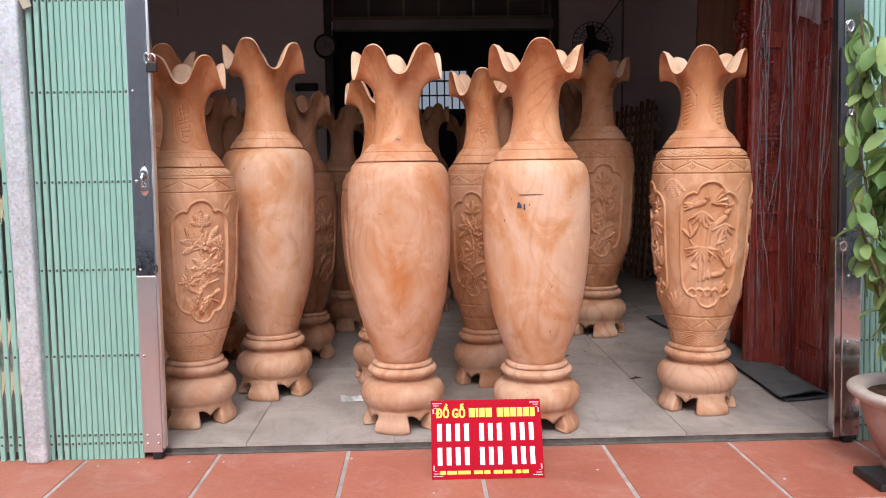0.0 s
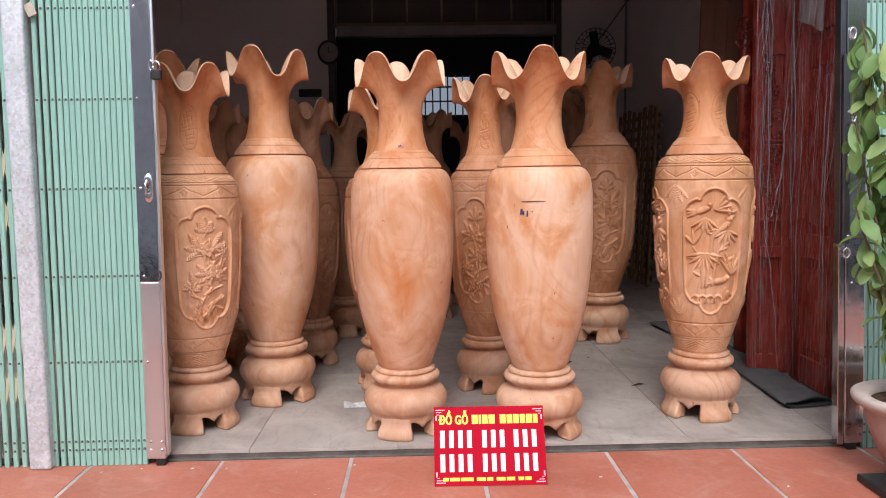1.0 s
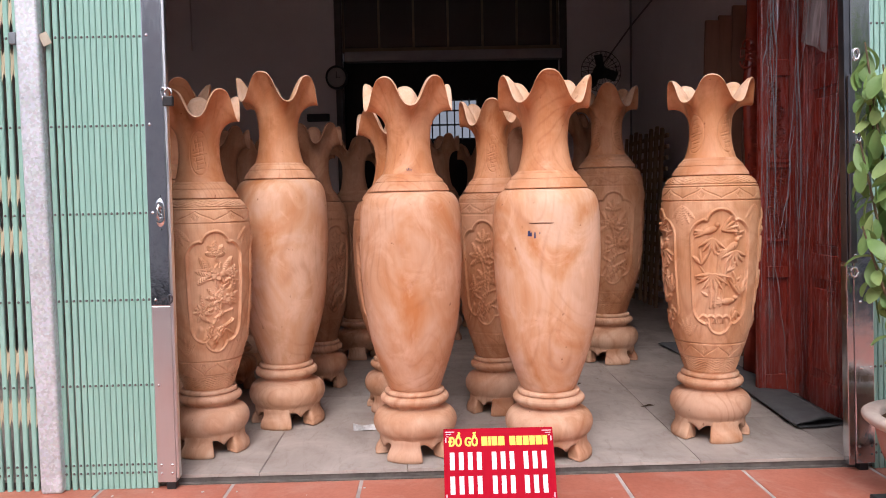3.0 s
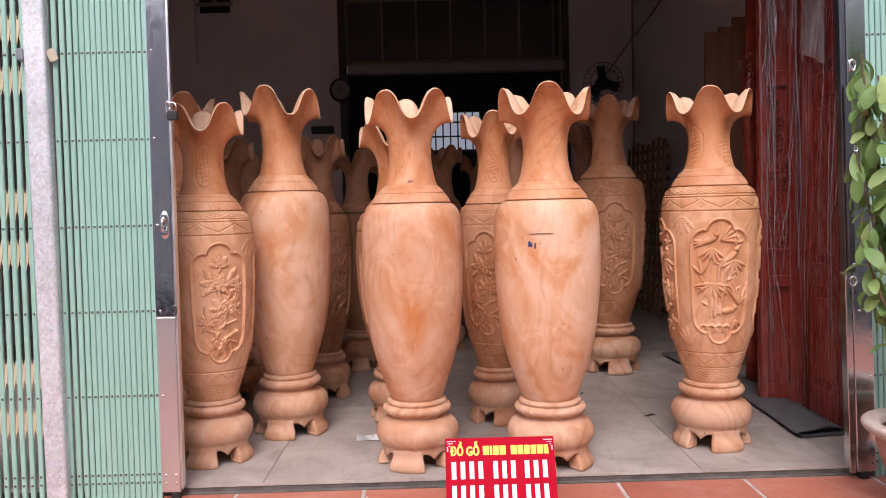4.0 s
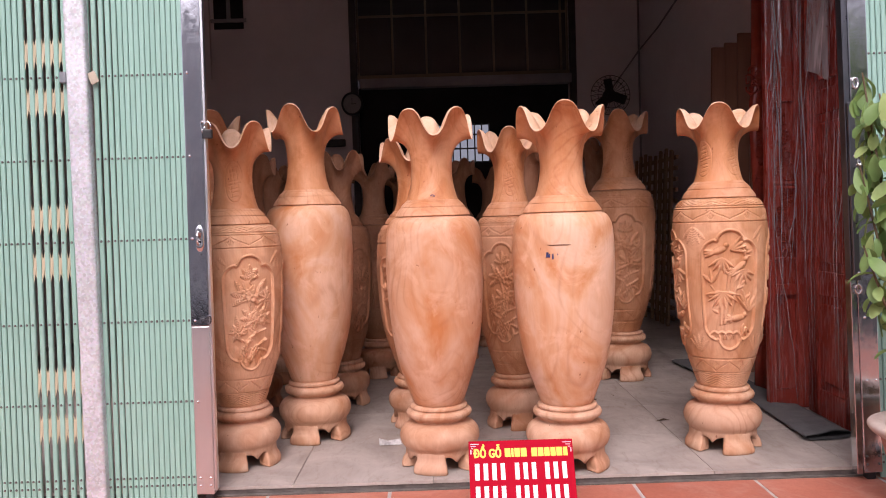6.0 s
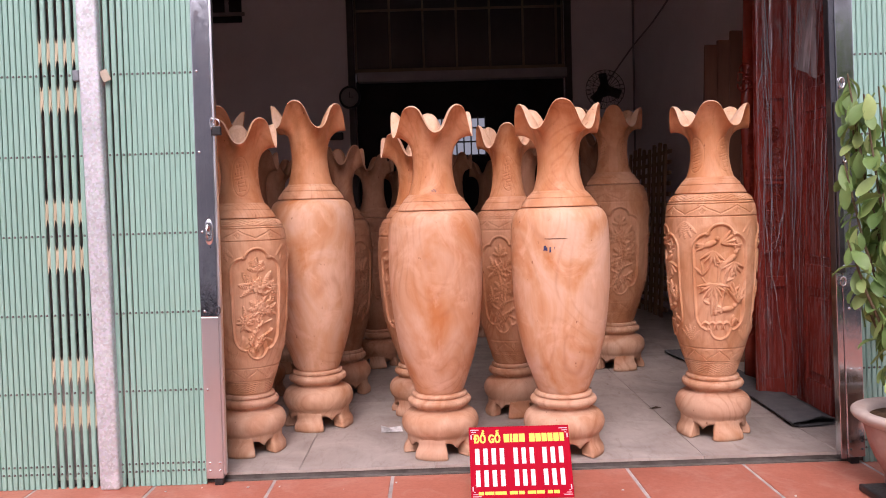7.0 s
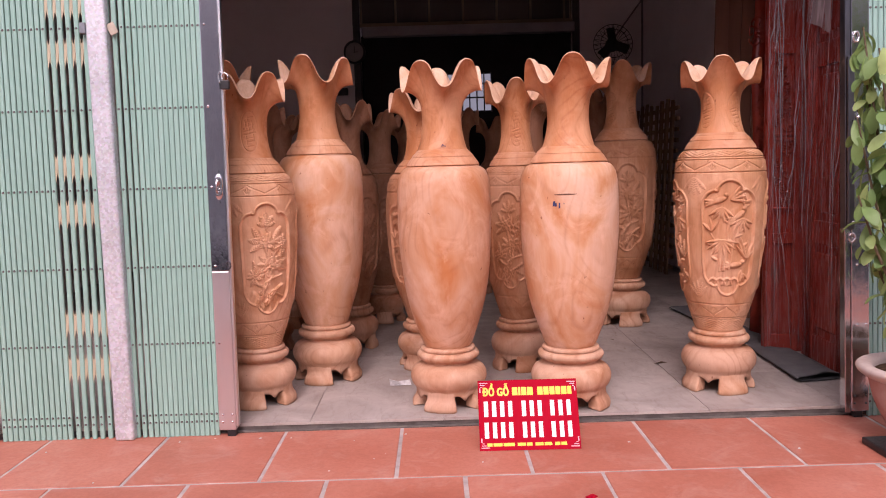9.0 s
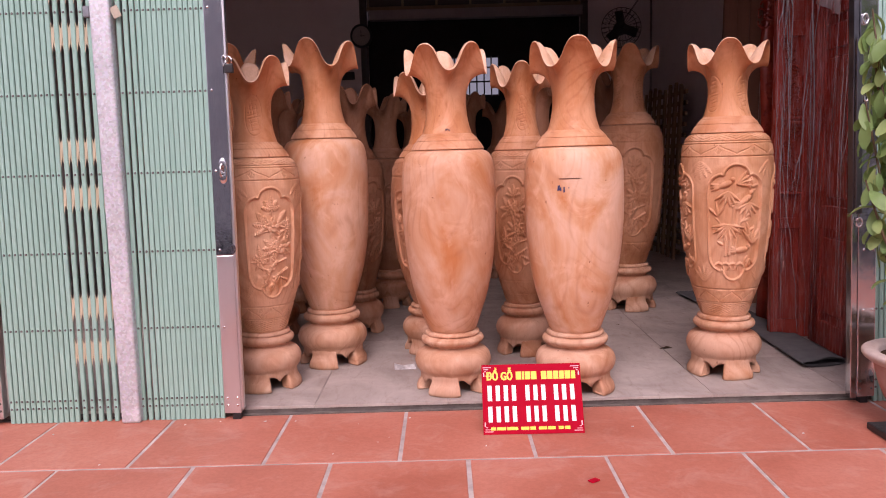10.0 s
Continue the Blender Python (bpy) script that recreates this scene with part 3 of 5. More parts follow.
def art_bamboo(s, z, zc):
    """Birds on bamboo with fans of leaves."""
    h = np.zeros_like(s)
    for ax, az, bx, bz, w in ((-0.025, -0.135, -0.005, 0.07, 0.008), (0.0, -0.13, 0.03, 0.085, 0.007), (-0.045, -0.14, -0.04, -0.02, 0.006), (0.02, 0.0, 0.065, 0.04, 0.005), (-0.005, 0.06, -0.04, 0.10, 0.005), (0.03, 0.05, 0.05, 0.10, 0.005), (-0.02, -0.07, -0.085, 0.02, 0.004)):
        joint = 0.82 + 0.18 * np.abs(np.cos(z * np.pi / 0.035)) ** 0.3
        h = np.maximum(h, seg(s, z, ax, zc + az, bx, zc + bz, w, w * 0.85) * joint)
    for x, y, n, a0, a1, ln in ((-0.035, 0.135, 6, 3.7, 5.6, 0.070), (0.055, 0.085, 6, 3.6, 5.9, 0.066), (-0.035, -0.005, 8, 3.3, 6.1, 0.080), (-0.080, 0.03, 3, 1.0, 2.4, 0.062), (0.085, -0.09, 5, 0.7, 2.3, 0.085), (0.0, 0.165, 4, -0.1, 0.9, 0.080), (0.075, -0.155, 3, 4.3, 5.6, 0.04)):
        for k in range(n):
            a = a0 + (a1 - a0) * k / (n - 1)
            h = np.maximum(h, leaf_relief(s, z, x, zc + y, a, ln, 0.0075, 0.0095, False))
    for x, y, a in ((-0.045, 0.165, 0.35), (0.045, 0.10, 0.6), (0.035, -0.115, 0.1)):
        c, sn = math.cos(a), math.sin(a)
        u, v = (s - x) * c + (z - zc - y) * sn, -(s - x) * sn + (z - zc - y) * c
        h = np.maximum(h, 0.011 * np.sqrt(np.clip(1 - (u / 0.034) ** 2 - (v / 0.013) ** 2, 0, 1)))
        h = np.maximum(h, 0.012 * np.sqrt(np.clip(1 - ((u - 0.034) / 0.011) ** 2 - ((v - 0.010) / 0.010) ** 2, 0, 1)))
        for da in (-0.5, -0.2, 0.1):
            h = np.maximum(h, leaf_relief(s, z, x - 0.02 * c, zc + y - 0.02 * sn, a + math.pi + da, 0.052, 0.008, 0.008, False))
    for x, y, a, n in ((0.06, 0.13, 1.1, 4), (0.055, -0.06, 1.3, 4)):
        for k in range(n):
            h = np.maximum(h, leaf_relief(s, z, x + 0.012 * k * math.cos(a), zc + y + 0.012 * k * math.sin(a), a + (0.75 if k % 2 else -0.75), 0.036, 0.007, 0.0075, False))
    r = np.random.RandomState(9)
    for k in range(5):
        x, y = r.uniform(-0.075, 0.075), r.uniform(-0.15, 0.10)
        h = np.maximum(h, leaf_relief(s, z, x, zc + y, r.uniform(0, 6.28), r.uniform(0.030, 0.045), 0.007, 0.0065, False))
    for k in range(4):
        x = -0.075 + 0.035 * k
        d = np.hypot((s - x), (z - zc + 0.205) * 0.8)
        h = np.maximum(h, 0.007 * np.clip(1 - np.abs(d - 0.024) / 0.007, 0, 1) * (z > zc - 0.205))
    return h


def hatch(s, z, z0, z1, pitch=0.055):
    """Engraved chevrons of slanting lines between two heights."""
    ph = (s / pitch) % 1.0
    tri = np.abs(ph - 0.5) * 2
    lines = np.abs(((z - z0) / 0.0105 + tri * 2.2) % 1.0 - 0.5)
    return np.where((z > z0) & (z < z1), -0.0042 * np.clip(1 - lines / 0.30, 0, 1), 0)


def lotus(s, z, z0, z1, pitch, up):
    """Engraved pointed arches with a small fan of strokes under each."""
    ph = ((s / pitch) % 1.0) - 0.5
    t = (z - z0) / (z1 - z0) if up else (z1 - z) / (z1 - z0)
    u = np.clip(1 - np.abs(ph) * 2, 0, 1)
    arch = 0.10 + 0.86 * (0.55 * u ** 3 + 0.45 * (1 - (1 - u) ** 3))
    g = np.clip(1 - np.abs(t - arch) / 0.085, 0, 1)
    for a in (-0.9, -0.45, 0.0, 0.45, 0.9):
        ray = np.abs(ph - a * 0.22 * t) * pitch
        g = np.maximum(g, np.clip(1 - ray / 0.0034, 0, 1) * (t > 0.12) * (t < arch - 0.28))
    return np.where((z > z0) & (z < z1), -0.0044 * g, 0)


def ring_groove(z, z0, w=0.0034, d=0.0065):
    return -d * np.clip(1 - np.abs(z - z0) / w, 0, 1)


def carved_relief(ang, z, r, art):
    sector = ((ang + math.pi / 4) % (math.pi / 2)) - math.pi / 4
    s = sector * 0.205
    zc = 0.694
    hh, hw = 0.245, 0.118
    sd = panel_distance(s, z, zc, hw, hh)
    h = 0.0062 * np.clip(1 - np.abs(sd - 0.004) / 0.0062, 0, 1) ** 0.6
    inner = np.clip(-sd / 0.004, 0, 1)
    h = h - 0.0070 * inner + inner * 1.3 * art(s, z, zc)
    for k in (1, -1):
        corner = np.zeros_like(s)
        sx = np.abs(s) - 0.161
        for a in (-2.4, -2.0, -1.57, -1.15, -0.75):
            corner = np.maximum(corner, leaf_relief(sx, z, 0.0, zc + k * 0.262, k * a, 0.075, 0.011, 0.0048))
        h = np.where(sd > 0.012, np.maximum(h, corner * 0.8), h)
    for z0 in (1.040, 1.030, 0.975, 0.402, 0.340, 0.332):
        h = h + ring_groove(z, z0)
    arc = ang * 0.205
    h = h + hatch(arc, z, 1.044, 1.068, 0.161) + hatch(arc, z, 0.283, 0.329, 0.161)
    h = h + lotus(arc, z, 0.980, 1.026, 0.161, True) + lotus(arc, z, 0.345, 0.398, 0.161, False)
    return h


def body_mesh(name, art, nc, nr, material):
    prof = spline(BODY, nr)
    a = np.linspace(0, 2 * np.pi, nc, endpoint=False)
    A, Z = np.meshgrid(a, prof[:, 1])
    R = np.repeat(prof[:, :1], nc, 1)
    if art is not None:
        R = R + carved_relief(A, Z, R, art)
    else:
        R = R + ring_groove(Z, 1.070, 0.003, 0.003) + 0.0012 * np.sin(3 * A + Z * 7) * np.sin(Z * 9)
    return grid_mesh(name, np.stack([R * np.cos(A), R * np.sin(A), Z], -1), material)


def neck_mesh(name, engraved, nc, material, phase=0.0):
    """Neck and scalloped mouth with five lobes: outside, lip and inside in one surface."""
    a = np.linspace(0, 2 * np.pi, nc, endpoint=False)
    wave = np.cos(5 * a)
    rows = []

    def cut(z):
        """How deep the engraved medallions lie at each height, four round the neck."""
        s = ((a - radians(phase)) % (math.pi / 2) - math.pi / 4) * 0.088
        dz = z - 1.262
        rim = np.hypot(s, dz * 0.46)
        g = np.clip(1 - np.abs(rim - 0.041) / 0.0022, 0, 1)
        inside = rim < 0.036
        for k, x0, x1 in ((-0.066, -0.022, 0.016), (-0.046, -0.008, 0.024), (-0.030, -0.022, 0.022), (-0.010, -0.026, 0.030), (0.004, -0.030, 0.026), (0.026, -0.014, 0.020), (0.044, -0.022, 0.014), (0.062, -0.012, 0.016)):
            g = np.maximum(g, inside * (s > x0) * (s < x1) * np.clip(1 - np.abs(dz - k - 0.25 * s) / 0.0034, 0, 1))
        for k, z0, z1 in ((-0.018, -0.066, -0.012), (0.016, -0.046, -0.010), (0.0, -0.01, 0.07), (-0.014, 0.012, 0.05), (0.018, 0.0, 0.045)):
            g = np.maximum(g, inside * (dz > z0) * (dz < z1) * np.clip(1 - np.abs(s - k + 0.12 * dz) / 0.0022, 0, 1))
        return 0.0036 * g if engraved else 0.0 * g

    for r, z in spline(NECK, 90):
        Z = np.full(nc, z)
        rows.append((r - cut(Z), Z))
    lip = 1.4515 + 0.0690 * np.tanh(1.15 * (wave + 0.22)) + 0.005 * np.cos(2 * a + 0.7)
    low = 0.5 - 0.5 * wave

    def flare(w, inset):
        """From the neck's narrowest height out to the lip, which rolls flatter where it dips."""
        r = 0.0865 + 0.092 * w ** (2.1 + 0.3 * low) + 0.002 * low * w ** 6
        z = 1.268 + (lip - 1.268) * (1 - (1 - w) ** (1.12 + 0.55 * low)) - 0.007 * low * w ** 8
        return r - inset, z
    for w in np.r_[np.linspace(0.015, 0.5, 44), np.linspace(0.53, 1, 22)]:
        r, z = flare(w, 0.0)
        rows.append((r - cut(z), z))
    r, z = flare(1.0, 0.0)
    first_raw = len(rows) - 1
    rows.append((r - 0.002, z + 0.004))
    rows.append((r - 0.006, z + 0.0055))
    rows.append((r - 0.010, z + 0.003))
    for w in np.linspace(0.96, 0.04, 18):
        r, z = flare(w, 0.011)
        rows.append((r, z + 0.008 * w))
    for r, z in spline(NECK, 60)[::-8]:
        rows.append((np.full(nc, r - 0.014), np.full(nc, z)))
    P = np.stack([np.stack([R * np.cos(a), R * np.sin(a), Z], -1) for R, Z in rows])
    me = grid_mesh(name, P, material)
    if material is WOOD_NECK:
        # the lip and the flared inside are bare, paler wood
        me.materials.append(WOOD_RAW)
        for k, p in enumerate(me.polygons):
            if first_raw * nc <= k < (first_raw + 16) * nc:
                p.material_index = 1
    return me


COLLAR = spline([(0.140, 1.0735), (0.1585, 1.0755), (0.1605, 1.0772), (0.1600, 1.0805), (0.1540, 1.0925), (0.1450, 1.1050), (0.1385, 1.1118), (0.1365, 1.1122), (0.1365, 1.1130), (0.1380, 1.1140), (0.1350, 1.1195), (0.1270, 1.1285), (0.1205, 1.1338), (0.1190, 1.1342), (0.1190, 1.1350), (0.1195, 1.1358), (0.1150, 1.1400), (0.106, 1.1475)], 120, False)
RING = spline([(0.06, 0.268), (0.108, 0.273), (0.117, 0.271), (0.1215, 0.266), (0.1225, 0.259), (0.1205, 0.2545), (0.1165, 0.2535), (0.1165, 0.2515), (0.128, 0.2510), (0.136, 0.246), (0.1405, 0.238), (0.1405, 0.230), (0.136, 0.221), (0.127, 0.2155), (0.117, 0.213), (0.1125, 0.209), (0.110, 0.200)], 90, False)


def bulge_mesh(name, nc):
    a = np.linspace(0, 2 * np.pi, nc, endpoint=False)
    prof = spline([(0.108, 0.206), (0.112, 0.198), (0.124, 0.194), (0.146, 0.186), (0.163, 0.170), (0.1715, 0.148), (0.1715, 0.128), (0.164, 0.106), (0.150, 0.090)], 26)
    rows = [(np.full(nc, r), np.full(nc, z)) for r, z in prof]
    ph = ((2 * a / np.pi) % 1.0 - 0.5) * 2
    hem = 0.046 + 0.024 * np.abs(np.sin(ph * np.pi * 1.5)) + 0.012 * (np.abs(ph) > 0.55)
    rows.append((np.full(nc, 0.146), 0.5 * (0.086 + hem)))
    rows.append((np.full(nc, 0.147), hem))
    rows.append((np.full(nc, 0.128), hem + 0.001))
    rows.append((np.full(nc, 0.110), np.full(nc, 0.092)))
    rows.append((np.full(nc, 0.02), np.full(nc, 0.094)))
    P = np.stack([np.stack([R * np.cos(a), R * np.sin(a), Z], -1) for R, Z in rows])
    return grid_mesh(name, P, WOOD_STAND)


def foot_mesh(name):
    """One scrolled foot: a wide block that flares outward to the floor."""
    bm = bmesh.new()
    levels = [(0.098, 0.112, 0.149, 27), (0.070, 0.108, 0.148, 26.5), (0.056, 0.104, 0.149, 26.5), (0.044, 0.100, 0.156, 27), (0.034, 0.096, 0.163, 27.5), (0.018, 0.096, 0.168, 27.5), (0.004, 0.098, 0.167, 27.5), (0.0, 0.104, 0.162, 26.5)]
    n = 9
    rings = []
    for z, r0, r1, half in levels:
        ring = []
        for k in range(n):
            t = radians(half * (2 * k / (n - 1) - 1))
            ring.append(bm.verts.new((r1 * math.cos(t), r1 * math.sin(t), z)))
        for k in range(n):
            t = radians(half * (1 - 2 * k / (n - 1)))
            ring.append(bm.verts.new((r0 * math.cos(t), r0 * math.sin(t), z)))
        rings.append(ring)
    m = 2 * n
    for p, q in zip(rings, rings[1:]):
        for k in range(m):
            bm.faces.new((p[k], q[k], q[(k + 1) % m], p[(k + 1) % m]))
    for rg, flip in ((rings[0], False), (rings[-1], True)):
        for k in range(n - 1):
            f = (rg[k], rg[k + 1], rg[m - 2 - k], rg[m - 1 - k])
            bm.faces.new(f[::-1] if flip else f)
    bmesh.ops.recalc_face_normals(bm, faces=bm.faces[:])
    ed = [e for e in bm.edges if e.is_manifold and e.calc_face_angle() > 0.9]
    bmesh.ops.bevel(bm, geom=ed, offset=0.010, segments=3, affect="EDGES", profile=0.5)
    return mesh_of(name, bm, WOOD_STAND, True)


MESH = {
    "plain": body_mesh("body", None, 128, 90, WOOD_PLAIN),
    "blossom": body_mesh("body", art_blossom, 760, 470, WOOD_CARVED),
    "bamboo": body_mesh("body", art_bamboo, 760, 470, WOOD_CARVED),
    "blossom_far": body_mesh("body", art_blossom, 360, 220, WOOD_RUSSET_DIM),
    "bamboo_far": body_mesh("body", art_bamboo, 288, 170, WOOD_RUSSET_DIM),
    "blossom_brown": body_mesh("body", art_blossom, 288, 170, WOOD_BROWN_DIM),
    "bamboo_brown": body_mesh("body", art_bamboo, 288, 170, WOOD_BROWN_DIM),
    "plain_brown": body_mesh("body", None, 128, 90, WOOD_BROWN_DIM),
    "neck_brown": neck_mesh("neck", False, 160, WOOD_BROWN_DIM),
    "neck": neck_mesh("neck", False, 160, WOOD_NECK),
    "neck_cut": neck_mesh("neck", True, 320, WOOD_NECK),
    "neck_cut_near": neck_mesh("neck", True, 320, WOOD_NECK, 11),
    "neck_cut_mid": neck_mesh("neck", True, 320, WOOD_NECK, -25),
    "collar": lathe("collar", COLLAR, 96, WOOD_COLLAR),
    "collar_brown": lathe("collar", COLLAR, 96, WOOD_BROWN_DIM),
    "ring": lathe("ring", RING, 96, WOOD_STAND),
    "bulge": bulge_mesh("stand", 168),
    "foot": foot_mesh("foot"),
}


def vase(x, y, scale, style, turn, stand_turn, lobe_turn, label, wide=None, neck=1.0, cut="neck_cut"):
    """A floor vase on a four-footed stand. turn: the angle of a carved panel; lobe_turn: of a mouth lobe."""
    w = wide or scale
    ob = thing("floor_vase", label, "vase", pose(x, y, 0), "carved floor vases in the shop")
    ob.scale = (w, w, scale)
    part("body", MESH[style], None, ob, at=pose(0, 0, 0, 0, 0, turn))
    part("collar", MESH["collar_brown" if "brown" in style else "collar"], None, ob)
    part("neck", MESH["neck_brown" if "brown" in style else "neck" if style == "plain" else cut], None, ob, at=pose(0, 0, 1.13 * (1 - neck), 0, 0, lobe_turn) @ Matrix.Diagonal((1, 1, neck, 1)))
    st = part("stand", MESH["bulge"], None, ob, "low bulging stand with a scalloped apron", at=pose(0, 0, 0, 0, 0, stand_turn))
    part("ring", MESH["ring"], None, st)
    for k in range(4):
        part("foot", MESH["foot"], None, st, at=pose(0, 0, 0, 0, 0, 90 * k))
    return ob


PLAIN = "pale orange unvarnished wooden floor vase with smooth sides and scalloped mouth"
CARVED_A = "carved wooden floor vase with blossom panel and scalloped mouth"
CARVED_B = "carved wooden floor vase with bird and bamboo panel, scalloped mouth"
FAR = "brown wooden floor vase deeper in the shop, shade in its colour"
vase(-0.665, 0.36, 0.99, "blossom", -60, -8, -40, CARVED_A, wide=0.955, cut="neck_cut_near")
vase(-0.405, 0.75, 1.068, "plain", 0, -12, -102, PLAIN, wide=1.03)
front_vase = vase(0.213, 0.24, 1.0, "plain", 0, -17, -49, PLAIN)
marked_vase = vase(0.758, 0.18, 1.0, "plain", 40, -28, -92, "pale orange smooth wooden floor vase with a crack and ink marks", wide=1.03)
vase(1.490, 0.38, 1.038, "bamboo", -97, 8, -107, CARVED_B, wide=0.98, neck=0.86)
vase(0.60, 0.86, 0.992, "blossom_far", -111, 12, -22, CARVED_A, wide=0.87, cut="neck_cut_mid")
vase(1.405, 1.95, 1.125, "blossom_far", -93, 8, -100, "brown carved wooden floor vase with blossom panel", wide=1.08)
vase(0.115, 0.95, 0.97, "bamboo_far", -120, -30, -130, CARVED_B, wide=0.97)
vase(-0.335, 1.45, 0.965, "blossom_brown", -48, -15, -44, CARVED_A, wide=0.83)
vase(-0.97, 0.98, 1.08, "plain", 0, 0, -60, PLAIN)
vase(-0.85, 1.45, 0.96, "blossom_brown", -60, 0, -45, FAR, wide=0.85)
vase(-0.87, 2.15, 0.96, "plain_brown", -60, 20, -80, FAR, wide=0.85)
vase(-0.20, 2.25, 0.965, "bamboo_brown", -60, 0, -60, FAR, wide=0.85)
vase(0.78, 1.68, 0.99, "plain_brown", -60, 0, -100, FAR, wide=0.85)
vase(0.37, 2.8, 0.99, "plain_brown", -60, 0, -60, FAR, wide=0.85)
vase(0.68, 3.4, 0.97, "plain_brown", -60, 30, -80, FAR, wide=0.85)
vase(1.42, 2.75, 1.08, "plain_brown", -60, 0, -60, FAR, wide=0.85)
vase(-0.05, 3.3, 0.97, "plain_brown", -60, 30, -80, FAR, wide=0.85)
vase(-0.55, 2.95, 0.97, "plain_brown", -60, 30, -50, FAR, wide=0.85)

# crack and ink on the smooth vase
mv = marked_vase
part("crack", tube([(0.2072 * math.sin(radians(t)), -0.2072 * math.cos(radians(t)), 0.944 + 0.0006 * (t % 3)) for t in (-26, -21, -16, -10, -5, -1)], [0.0008, 0.0018, 0.0016, 0.0020, 0.0016, 0.0008], n=6), GROOVE, mv, "thin dark crack in the wood")
for t, z, h, w in ((-26, 0.906, 0.022, 3.2), (-23.8, 0.902, 0.016, 1.6), (-20, 0.899, 0.024, 1.8), (-15, 0.907, 0.006, 1)):
    bm = bmesh.new()
    vs = [[bm.verts.new(((0.2085 - 0.001 * k) * math.sin(radians(t + dt)), -(0.2085 - 0.001 * k) * math.cos(radians(t + dt)), z + dz)) for dt, dz in ((-w / 2, -h / 2), (w / 2, -h / 2.4), (w / 2.6, h / 2), (-w / 3, h / 2.2))] for k in (0, 1)]
    bm.faces.new(vs[0])
    bm.faces.new(vs[1][::-1])
    for i in range(4):
        bm.faces.new((vs[0][i], vs[0][i - 1], vs[1][i - 1], vs[1][i]))
    part("ink_mark", bm, INK, mv, "smudged blue ink")
for k, (t, z) in enumerate(((-3, 1.157), (0, 1.160), (4, 1.156))):
    part("ink_mark", tube([(0.108 * math.sin(radians(t + d)), -0.1085 * math.cos(radians(t + d)), z + dz) for d, dz in ((-1.5, 0), (-0.5, 0.007), (0.5, -0.002), (1.5, 0.006), (2.4, 0.0))], 0.0011, n=5), INK, front_vase, "small scribbled ink mark")

# ---------------------------------------------------------------- folding gate
def slat_mesh(z0, z1, w=0.0187, d=0.013):
    """A folded steel slat: a shallow channel with bent-back edges."""
    sec = [(-w / 2, d), (-w / 2, 0.0028), (-w / 2 + 0.0028, 0), (w / 2 - 0.0028, 0), (w / 2, 0.0028), (w / 2, d)]
    bm = bmesh.new()
    lo = [bm.verts.new((x, y, z0)) for x, y in sec]
    hi = [bm.verts.new((x, y, z1)) for x, y in sec]
    for k in range(len(sec)):
        j = (k + 1) % len(sec)
        bm.faces.new((lo[k], lo[j], hi[j], hi[k]))
    bm.faces.new(lo[::-1])
    bm.faces.new(hi)
    bmesh.ops.recalc_face_normals(bm, faces=bm.faces[:])
    return mesh_of("slat", bm, GREEN)


def rivet_mesh(r=0.0052, material=RIVET):
    bm = bmesh.new()
    rings = [[bm.verts.new((rr * math.cos(2 * math.pi * k / 8), -y, rr * math.sin(2 * math.pi * k / 8))) for k in range(8)] for rr, y in ((r, 0), (r * 0.8, r * 0.45), (r * 0.4, r * 0.7))]
    for a, b in zip(rings, rings[1:]):
        for k in range(8):
            bm.faces.new((a[k], a[(k + 1) % 8], b[(k + 1) % 8], b[k]))
    bm.faces.new(rings[-1])
    bmesh.ops.recalc_face_normals(bm, faces=bm.faces[:])
    return mesh_of("rivet", bm, material, True)


# the hung gates stand a little out of plumb
LEAN_L, LEAN_R = 0.55, -1.55


def plumb_off(x, at_x, lean):
    return pose(x + at_x, -0.036, 0, 0, lean, 0) @ pose(-at_x, 0, 0)


SLAT, RIV, RIV_BRIGHT = slat_mesh(-0.032, 2.94), rivet_mesh(), rivet_mesh(0.0058, CHROME)
ROWS_Z = [0.030, 0.062, 0.367, 0.6905, 1.0145, 1.3385, 1.6625, 1.9865]


def gate(name, label, xs, at, lattice=(), lean=0.0):
    g = thing(name, label, "gate", at, kind="structure")
    for x in xs:
        s = part("slat", SLAT, None, g, at=pose(x, 0.020, 0, 0, lean, 0))
        for z in ROWS_Z:
            part("rivet", RIV, None, s, at=pose(0, 0.0, z))
    for a, b in lattice:
        for zc, k in [(z + dz, k) for z in (0.367, 1.0145, 1.6625) for dz in (-0.095, 0.095) for k in (1, -1)]:
            if zc < 3:
                bm = bmesh.new()
                off = zc * math.tan(radians(lean))
                p, q = Vector((a + off, 0, zc - k * 0.075)), Vector((b + off, 0, zc + k * 0.075))
                d = (q - p).normalized()
                n = Vector((-d.z, 0, d.x)) * 0.0062
                y0 = 0.0245 + (0.003 if k > 0 else 0)
                vs = [[bm.verts.new(v + Vector((0, y, 0))) for v in (p - n, q - n, q + n, p + n)] for y in (y0, y0 + 0.0025)]
                bm.faces.new(vs[0])
                bm.faces.new(vs[1][::-1])
                for i in range(4):
                    bm.faces.new((vs[0][i], vs[0][i - 1], vs[1][i - 1], vs[1][i]))
                bmesh.ops.recalc_face_normals(bm, faces=bm.faces[:])
                part("lattice_bar", bm, CREAM, g, "cream painted lattice bar")
    return g


